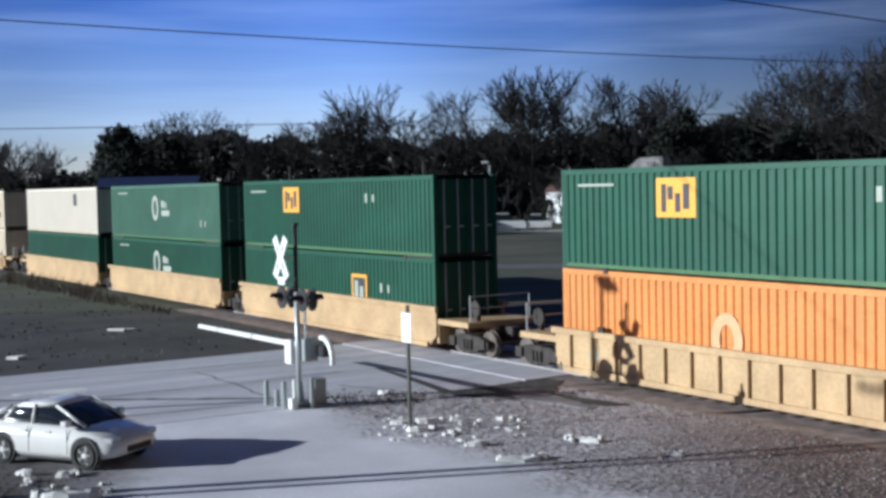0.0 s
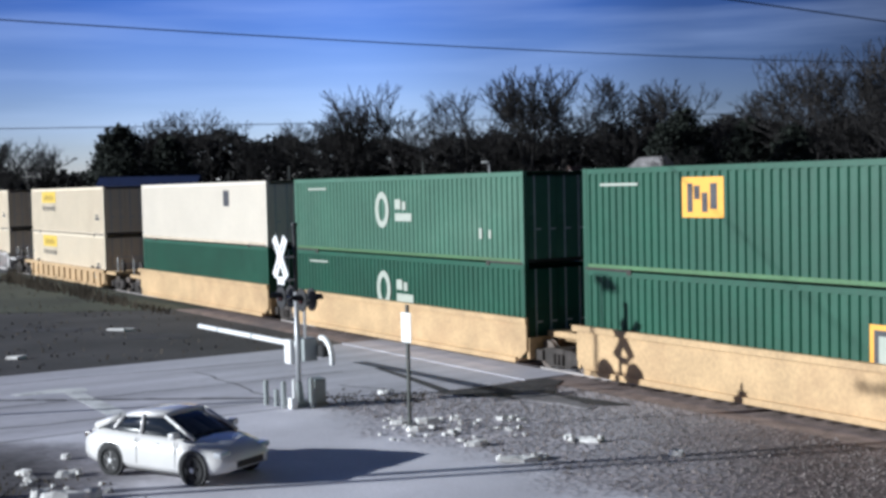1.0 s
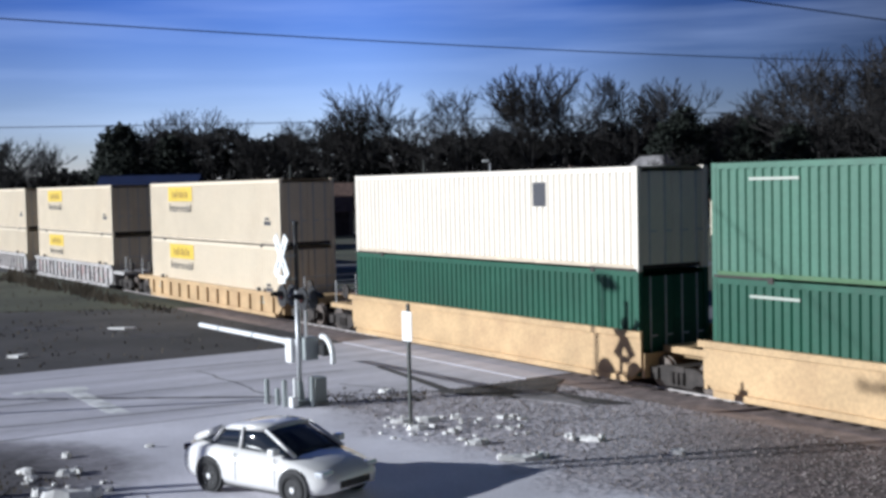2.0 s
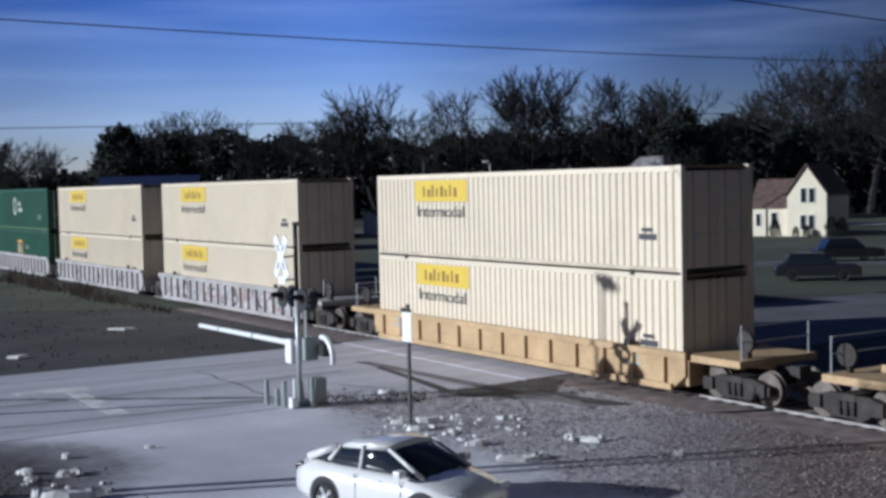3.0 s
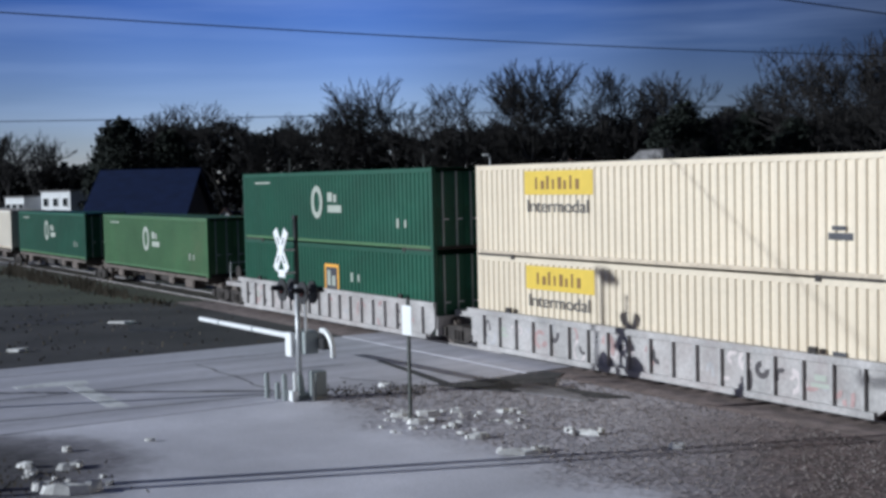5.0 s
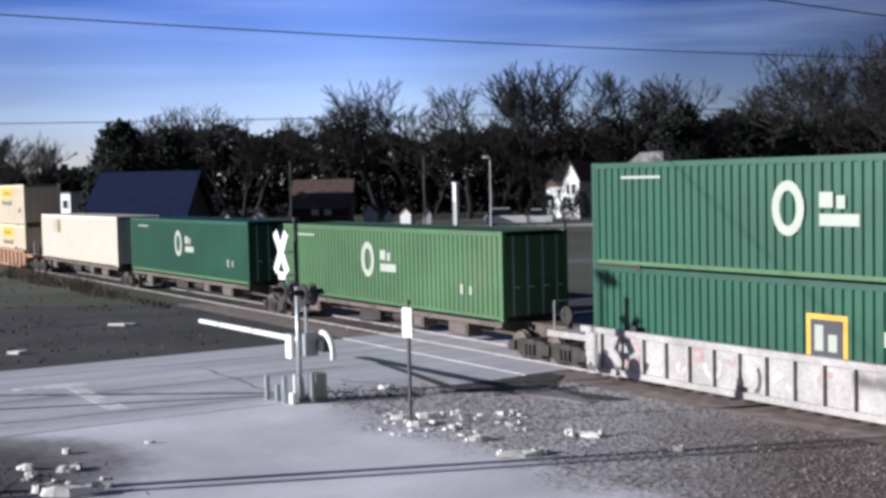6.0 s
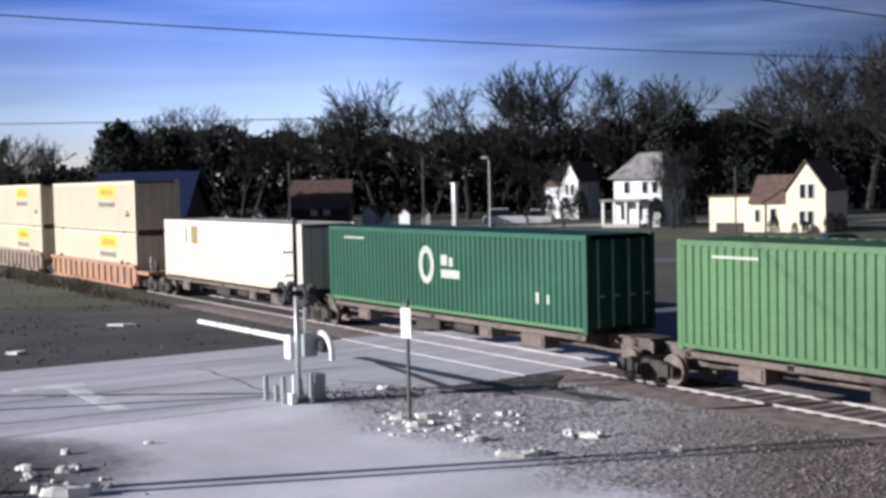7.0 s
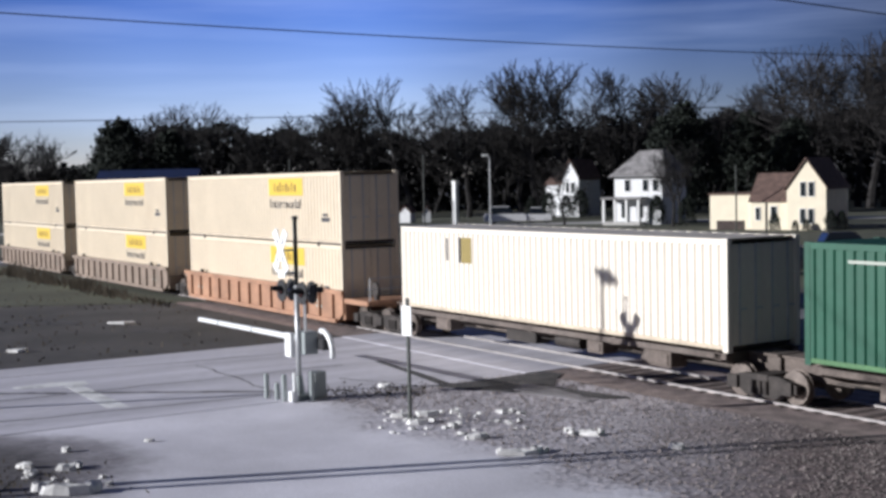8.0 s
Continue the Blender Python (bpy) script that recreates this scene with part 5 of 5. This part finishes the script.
# ---------- far houses ----------
def window(parent, x, z, w, h, y=-0.03):
    bm = bmesh.new()
    box(bm, x - w / 2 - 0.07, y - 0.03, z - 0.07, x + w / 2 + 0.07, y + 0.02, z + h + 0.07)
    f = part("window", bm, TRIM, parent, "white-framed window")
    bm = bmesh.new()
    box(bm, x - w / 2, y - 0.045, z, x + w / 2, y - 0.032, z + h)
    part("pane", bm, GLASS, f)


def gable_block(parent, x0, x1, y0, y1, eave, ridge, wall, roof_mat, along="y", over=0.3):
    bm = bmesh.new()
    box(bm, x0, y0, 0, x1, y1, eave)
    if along == "y":
        xm = (x0 + x1) / 2
        prism(bm, [(x0, eave), (x1, eave), (xm, ridge)], y0, y1)
    else:
        ym = (y0 + y1) / 2
        a = [bm.verts.new(v) for v in ((x0, y0, eave), (x0, y1, eave), (x0, ym, ridge))]
        b = [bm.verts.new(v) for v in ((x1, y0, eave), (x1, y1, eave), (x1, ym, ridge))]
        bm.faces.new(a), bm.faces.new(b[::-1])
        for i in range(3):
            j = (i + 1) % 3
            bm.faces.new((a[i], a[j], b[j], b[i]))
    part("wall", bm, wall, parent)
    t = 0.16
    bm = bmesh.new()
    if along == "y":
        xm, k = (x0 + x1) / 2, (ridge - eave) / ((x1 - x0) / 2)
        for s, xe in ((-1, x0), (1, x1)):
            e = xe + s * over
            prism(bm, [(e, eave - k * over + 0.02), (xm, ridge + 0.02), (xm, ridge + t + 0.05), (e, eave - k * over + t)], y0 - over, y1 + over)
    else:
        ym, k = (y0 + y1) / 2, (ridge - eave) / ((y1 - y0) / 2)
        for s, ye in ((-1, y0), (1, y1)):
            e = ye + s * over
            pts = [(e, eave - k * over + 0.02), (ym, ridge + 0.02), (ym, ridge + t + 0.05), (e, eave - k * over + t)]
            a = [bm.verts.new((x0 - over, p[0], p[1])) for p in pts]
            b = [bm.verts.new((x1 + over, p[0], p[1])) for p in pts]
            bm.faces.new(a), bm.faces.new(b[::-1])
            for i in range(4):
                j = (i + 1) % 4
                bm.faces.new((a[i], a[j], b[j], b[i]))
    part("roof", bm, roof_mat, parent)


def houses():
    # cream gabled house with a lower wing
    h = thing("gabled_house", pose(34.95, 123, 0.0, 0, 0, -32), "cream clapboard house with a steep gable and brown roofed wing", "house")
    gable_block(h, -1.85, 1.95, 0, 8, 4.2, 6.85, SIDING, SHINGLE, "y", 0.22)
    for x in (-0.25, 0.55):
        window(h, x, 3.3, 0.5, 1.35)
        window(h, x - 0.05, 0.7, 0.5, 1.35)
    w = thing("house_wing", pose(31.4, 125.8, 0, 0, 0, -32), "low cream house wing with a brown shingle roof", "house")
    gable_block(w, -1.1, 2.5, 0, 6, 2.9, 5.4, SIDING, SHINGLE, "x", 0.2)
    window(w, 1.2, 1.0, 0.55, 1.3)
    window(w, -0.4, 1.0, 0.4, 1.2)
    g = thing("garage", pose(28.9, 128.2, 0, 0, 0, -32), "pale square garage with a flat roof", "garage")
    bm = bmesh.new()
    box(bm, -2.2, 0, 0, 2.1, 5, 3.5)
    part("wall", bm, SIDING, g)
    bm = bmesh.new()
    box(bm, -2.35, -0.15, 3.5, 2.25, 5.15, 3.66)
    part("roof", bm, SHINGLE, g)
    bm = bmesh.new()
    box(bm, -1.5, -0.04, 0, 1.4, 0.02, 0.9)
    part("garage_door", bm, DARK_WALL, g)
    # white two-storey house with a porch
    h = thing("porch_house", pose(22.0, 146.5, 0, 0, 0, -30), "white two-storey house with a hipped mottled roof and porch", "house")
    bm = bmesh.new()
    box(bm, -2.5, 0, 0, 3.3, 8, 5.6)
    part("wall", bm, SIDING_WHITE, h)
    bm = bmesh.new()
    lo = [bm.verts.new(v) for v in ((-3.1, -0.6, 5.5), (3.9, -0.6, 5.5), (3.9, 8.6, 5.5), (-3.1, 8.6, 5.5))]
    hi = [bm.verts.new(v) for v in ((-0.6, 3.2, 8.5), (2.2, 3.2, 8.6), (2.2, 4.8, 8.6), (-0.6, 4.8, 8.5))]
    bm.faces.new(lo[::-1]), bm.faces.new(hi)
    for i in range(4):
        j = (i + 1) % 4
        bm.faces.new((lo[i], lo[j], hi[j], hi[i]))
    part("roof", bm, SHINGLE_GREY, h, "mottled grey hipped roof")
    for x in (-0.9, 1.3, 2.5):
        window(h, x, 3.85, 0.6, 1.3)
    bm = bmesh.new()
    box(bm, -3.4, -2.2, 2.95, 1.6, -0.05, 3.2)
    part("porch_roof", bm, SHINGLE_GREY, h)
    bm = bmesh.new()
    box(bm, -3.2, -2.0, 0, 1.3, -0.05, 0.35)
    part("porch_floor", bm, CONCRETE, h)
    for x in (-3.1, -1.7, -0.3, 1.15):
        bm = bmesh.new()
        box(bm, x - 0.13, -2.0, 0.35, x + 0.13, -1.75, 2.95)
        part("porch_post", bm, TRIM, h)
    window(h, -1.3, 0.8, 0.7, 1.6)
    window(h, 0.6, 0.8, 0.7, 1.6)
    # farther white house among the trees
    h = thing("cottage", pose(17.1, 180, 0, 0, 0, -32), "small white cottage among the trees", "house")
    gable_block(h, -0.3, 2.2, 0, 7, 5.6, 7.9, SIDING_WHITE, SHINGLE, "y", 0.25)
    gable_block(h, -3.4, -0.3, 1, 6, 4.6, 6.0, SIDING_WHITE, SHINGLE, "x", 0.2)
    for x in (0.5, 1.3):
        window(h, x, 3.4, 0.4, 1.4)
    # white trailer or house edge at the far side
    h = thing("bungalow", pose(48.5, 128, 0, 0, 0, -10), "pale bungalow partly hidden by a tree", "house")
    gable_block(h, -1.3, 4, 0, 7, 3.2, 5.2, SIDING_WHITE, SHINGLE, "x", 0.3)
    window(h, -0.5, 1.0, 0.6, 1.3)
    # dark blue roofed hall
    h = thing("blue_roofed_hall", pose(-27.5, 112, 0, 0, 0, 0), "low hall with a wide dark blue metal roof", "hall")
    gable_block(h, -3.9, 4.3, 0, 14, 3.0, 7.0, DARK_WALL, BLUE_ROOF, "x", 0.6)
    # pale low buildings beyond the hall
    for x, y, w, t in ((-45.7, 150, 4.8, 5.2), (-51.2, 152, 3.2, 4.6)):
        h = thing("warehouse", pose(x, y, 0, 0, 0, -30), "pale low warehouse far behind the railway", "warehouse", "far warehouses")
        bm = bmesh.new()
        box(bm, -w / 2, 0, 0, w / 2, 6, t)
        part("wall", bm, SIDING_WHITE, h)
        bm = bmesh.new()
        box(bm, -w / 2 - 0.15, -0.15, t, w / 2 + 0.15, 6.15, t + 0.14)
        part("roof", bm, SHINGLE_GREY, h)
        for k in range(3):
            window(h, -w / 3 + k * w / 3, t - 1.7, 0.7, 0.9)
    # dim brown house with two lit window panes
    h = thing("brick_house", pose(-14.6, 150, 0, 0, 0, 0), "dark brick house with two white windows", "house")
    gable_block(h, -3.2, 3.4, 0, 8, 3.0, 6.0, DARK_WALL, SHINGLE, "x", 0.4)
    for x in (-0.6, 0.9):
        bm = bmesh.new()
        box(bm, x - 0.42, -0.06, 2.0, x + 0.42, -0.02, 2.95)
        part("window", bm, TRIM, h, "white window")
    # pale sheds and gable ends half hidden in the wood
    rng = random.Random(9)
    for x, y, w, t in ((-26.2, 152, 1.2, 1.9), (-22.2, 152, 1.1, 2.2), (-8.9, 152, 1.6, 2.2), (-6.6, 152, 1.0, 1.7), (-5.2, 170, 1.5, 1.4), (-2.3, 170, 1.1, 1.3)):
        s = thing("shed", pose(x, y, 0, 0, 0, rng.uniform(-20, 20)), "small pale garden shed before the wood", "shed", "garden sheds")
        gable_block(s, -w / 2, w / 2, 0, 2.0, t, t + 0.7, SIDING_WHITE, SHINGLE, "y", 0.1)


houses()


def parked(name, x, y, turn, mat, label, size=(4.6, 1.8, 1.5)):
    L, W, H = size
    ob = thing(name, pose(x, y, 0.012, 0, 0, turn), label, "vehicle", "parked vehicles")
    bm = bmesh.new()
    prism(bm, [(-L / 2, 0.3), (L / 2, 0.3), (L / 2, H * 0.5), (L * 0.46, H * 0.58), (-L * 0.46, H * 0.6), (-L / 2, H * 0.5)], -W / 2, W / 2)
    part("body", bevelled(bm, 0.08, 2), mat, ob)
    bm = bmesh.new()
    prism(bm, [(-L * 0.40, H * 0.58), (L * 0.24, H * 0.58), (L * 0.10, H * 0.98), (-L * 0.32, H)], -W * 0.43, W * 0.43)
    part("cabin", bevelled(bm, 0.08, 2), CAR_GLASS, ob)
    bm = bmesh.new()
    box(bm, -L * 0.31, -W * 0.42, H * 0.99, L * 0.09, W * 0.42, H * 1.03)
    part("roof", bm, mat, ob)
    t = shared("tyre", tyre_mesh)
    for a in (-L * 0.29, L * 0.30):
        for s in (-1, 1):
            part("wheel", t, TYRE, ob, at=pose(a, s * W * 0.44, 0.33))


def far_vehicles():
    parked("parked_car", 27.2, 86, 0, DARK_PAINT, "dark car parked behind the railway")
    parked("parked_car", 20.6, 70.5, -12, DARK_PAINT, "dark car parked on the lane behind the railway")
    parked("parked_van", 7.6, 158, 0, VAN_PAINT, "white van parked on the far street", (5.2, 2.0, 2.1))
    parked("parked_van", 11.8, 158, 0, VAN_PAINT, "white van parked on the far street", (3.0, 1.8, 1.9))


far_vehicles()


# ---------- trees ----------
def tube(verts, faces, a, b, r0, r1, sides):
    d = (b - a).normalized()
    ref = Vector((0, 0, 1)) if abs(d.z) < 0.9 else Vector((1, 0, 0))
    u = d.cross(ref).normalized()
    v = d.cross(u)
    base = len(verts)
    for p, r in ((a, r0), (b, r1)):
        for k in range(sides):
            q = 2 * math.pi * k / sides
            verts.append(p + u * (r * math.cos(q)) + v * (r * math.sin(q)))
    for k in range(sides):
        j = (k + 1) % sides
        faces.append((base + k, base + j, base + sides + j, base + sides + k))


def bare_tree_meshes(seed, height):
    rng = random.Random(seed)
    trunk, crown = ([], []), ([], [])

    def grow(p, d, length, r, depth):
        steps = 3
        for i in range(steps):
            d2 = (d + Vector((rng.gauss(0, 0.13), rng.gauss(0, 0.13), rng.gauss(0.03, 0.06)))).normalized()
            q = p + d2 * (length / steps)
            r2 = r * 0.86
            tube(*(trunk if depth == 0 else crown), p, q, max(r, 0.036), max(r2, 0.032), 6 if depth < 2 else 3)
            if depth > 0 and depth < 5 and i < steps - 1 and rng.random() < 0.75:
                side = (d2 + Vector((rng.gauss(0, 0.8), rng.gauss(0, 0.8), rng.gauss(0.15, 0.3)))).normalized()
                grow(q, side, length * rng.uniform(0.45, 0.7), r2 * 0.5, depth + 1)
            p, d, r = q, d2, r2
        if depth < 5:
            for _ in range(3 if depth < 2 or rng.random() < 0.4 else 2):
                spread = 0.46 if depth == 0 else 0.42
                nd = (d + Vector((rng.gauss(0, spread), rng.gauss(0, spread), rng.uniform(-0.02, 0.30)))).normalized()
                grow(p, nd, length * rng.uniform(0.62, 0.85), r * 0.66, depth + 1)

    grow(Vector((0, 0, -0.1)), Vector((0, 0, 1)), height * 0.27, height * 0.021, 0)
    top = max(v.z for v in crown[0])
    k = height / top
    out = []
    for name, (verts, faces) in (("trunk", trunk), ("crown", crown)):
        out.append(raw_mesh(name, [tuple(v * k) for v in verts], faces, BARK))
    return out


def clump(verts, faces, p, s, rng, n):
    for _ in range(n):
        c = p + Vector((rng.gauss(0, s), rng.gauss(0, s), rng.gauss(0, s * 0.7)))
        k = s * rng.uniform(0.5, 1.15)
        b = len(verts)
        for _ in range(3):
            verts.append(c + Vector((rng.uniform(-k, k), rng.uniform(-k, k), rng.uniform(-k, k))))
        faces.append((b, b + 1, b + 2))


def evergreen_meshes(seed, height, round_top):
    rng = random.Random(seed)
    tv, tf, cv, cf = [], [], [], []
    tube(tv, tf, Vector((0, 0, -0.1)), Vector((0, 0, height * 0.8)), height * 0.02, height * 0.006, 6)
    for i in range(260):
        t = rng.random() ** 0.8
        z = height * (0.10 + 0.88 * t)
        w = height * 0.30 * (math.sqrt(max(0, 1 - t * t)) if round_top else (1 - t) ** 0.8) * rng.uniform(0.55, 1.1)
        a = rng.uniform(0, 2 * math.pi)
        clump(cv, cf, Vector((w * math.cos(a), w * math.sin(a), z)), height * 0.035, rng, 16)
    return [raw_mesh("trunk", tv, tf, BARK), raw_mesh("crown", cv, cf, EVERGREEN)]


def plant(name, meshes, x, y, z, scale, turn, label, group):
    ob = thing(name, pose(x, y, z, 0, 0, turn) , label, "tree", group)
    ob.scale = (scale, scale, scale)
    part("trunk", meshes[0], BARK, ob)
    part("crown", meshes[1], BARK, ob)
    return ob


def wood():
    rng = random.Random(12)
    bare = [bare_tree_meshes(20 + k, 20.0) for k in range(6)]
    conifers = [evergreen_meshes(50 + k, 12.0, k % 2 == 0) for k in range(3)]
    # skyline of bare trees: direction across the view and top elevation
    spots = [(-0.345, 0.045), (-0.32, 0.048), (-0.235, 0.055), (-0.20, 0.062), (-0.17, 0.065), (-0.15, 0.058), (-0.12, 0.056), (-0.095, 0.070), (-0.075, 0.074),
             (-0.05, 0.066), (-0.028, 0.084), (-0.01, 0.070), (0.02, 0.078), (0.04, 0.08), (0.06, 0.088), (0.075, 0.095), (0.098, 0.094), (0.115, 0.083), (0.135, 0.086),
             (0.155, 0.080), (0.17, 0.078), (0.19, 0.082), (0.213, 0.048), (0.235, 0.062), (0.25, 0.074), (0.27, 0.074), (0.285, 0.082), (0.335, 0.108), (0.312, 0.10), (0.355, 0.104), (0.298, 0.088), (0.325, 0.102), (0.346, 0.110)]
    for k, (sx, sz) in enumerate(spots):
        y = rng.uniform(185, 215)
        top = 5.73 + sz * y
        plant("bare_tree", bare[k % 6], sx * y, y, -0.1, top / 20.0, rng.uniform(0, 360), "bare winter tree with a branching crown", "bare trees behind the houses")
    for k in range(26):
        y = rng.uniform(190, 240)
        sx = rng.uniform(-0.36, 0.38)
        if -0.315 < sx < -0.26:
            continue
        plant("bare_tree", bare[rng.randrange(6)], sx * y, y, -0.1, rng.uniform(0.62, 0.85), rng.uniform(0, 360), "bare winter tree in the dark wood", "bare trees behind the houses")
    # near bare trees on the right-hand side by the houses
    for x, y, s in ((52.5, 140, 0.86), (26.5, 143, 0.50), (25.0, 139, 0.46), (49.0, 128, 0.5), (14.2, 150, 0.40), (16.0, 186, 0.45)):
        plant("bare_tree", bare[int(x) % 6], x, y, -0.1, s, x * 37, "bare winter tree beside the far houses", "bare trees by the houses")
    for x, y, h in ((-35.0, 140, 12.9), (33.5, 176, 15.3), (45.5, 190, 14.5), (30.5, 172, 13.5), (49.5, 180, 13.0), (-31.0, 146, 11.8), (-37.5, 146, 12.0)):
        plant("evergreen_tree", conifers[0 if int(abs(x)) % 2 else 2], x, y, -0.1, h / 12.0, x * 11, "dark dense evergreen tree at the wood edge", "evergreen trees")
    for x, y, h in ((36.6, 120.5, 2.0), (37.6, 120.5, 1.9), (31.6, 121.8, 1.8), (33.4, 121.0, 1.1), (34.4, 121.0, 1.2), (23.6, 141, 3.4), (14.2, 172, 3.6), (16.4, 171, 3.2), (18.4, 171, 3.9), (12.0, 173, 3.0), (26.6, 139.5, 3.2), (47.5, 126.5, 3.0)):
        plant("shrub", conifers[0], x, y, -0.05, h / 12.0, x * 71, "rounded dark evergreen shrub before the house", "garden shrubs")
    # the dense dark thicket behind everything, one mass of twigs and clumps
    verts, faces = [], []
    EDGE = ((-0.42, 0.022), (-0.345, 0.018), (-0.30, 0.010), (-0.272, 0.012), (-0.262, 0.035), (-0.24, 0.042), (-0.1, 0.038), (0.0, 0.032), (0.1, 0.034), (0.2, 0.042), (0.3, 0.040), (0.36, 0.05), (0.45, 0.05))
    for k in range(7500):
        y = rng.uniform(222, 262)
        sx = rng.uniform(-0.40, 0.42)
        limit = 0.0
        for (xa, la), (xb, lb) in zip(EDGE, EDGE[1:]):
            if xa <= sx <= xb:
                limit = la + (lb - la) * (sx - xa) / (xb - xa)
        limit += 0.003 * math.sin(sx * 61) + 0.003 * math.sin(sx * 143 + 1)
        z = (5.73 + limit * y) * (1 - rng.random() ** 1.3)
        clump(verts, faces, Vector((sx * y, y, max(0.3, z))), 0.8, rng, 14)
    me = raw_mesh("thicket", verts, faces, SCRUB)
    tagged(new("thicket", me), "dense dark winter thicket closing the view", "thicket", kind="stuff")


wood()


# ---------- what moves ----------
SPEED = 24.471
LAG = ((0.0, 0.04), (0.5, 0.32), (1.0, -0.09), (1.5, -0.26), (2.2, -0.3), (3.0, -0.06), (3.5, 0.14), (4.0, -0.08), (4.5, 0.35), (5.0, -0.02), (5.7, 0.1), (6.5, 0.55), (7.0, 0.11), (7.5, -0.6), (8.0, -0.11))


def motions():
    for ob, s, w, z in MOVERS:
        walk(ob, [(t, track(s + SPEED * (t - 4.0) + d, w, z)) for t, d in LAG])
    walk(car, [(t, pose(x, y, -0.010, 0, 0, a)) for t, x, y, a in CAR_ROWS])
    for wheel, x, y, s in CAR_WHEELS:
        rows = []
        for k in range(81):
            t = k * 0.1
            rows.append((t, pose(x, y, 0.33, 0, 0, 0 if s < 0 else 180) @ pose(0, 0, 0, 0, (1 if s < 0 else -1) * 49.0 * k, 0)))
        walk(wheel, rows)


motions()
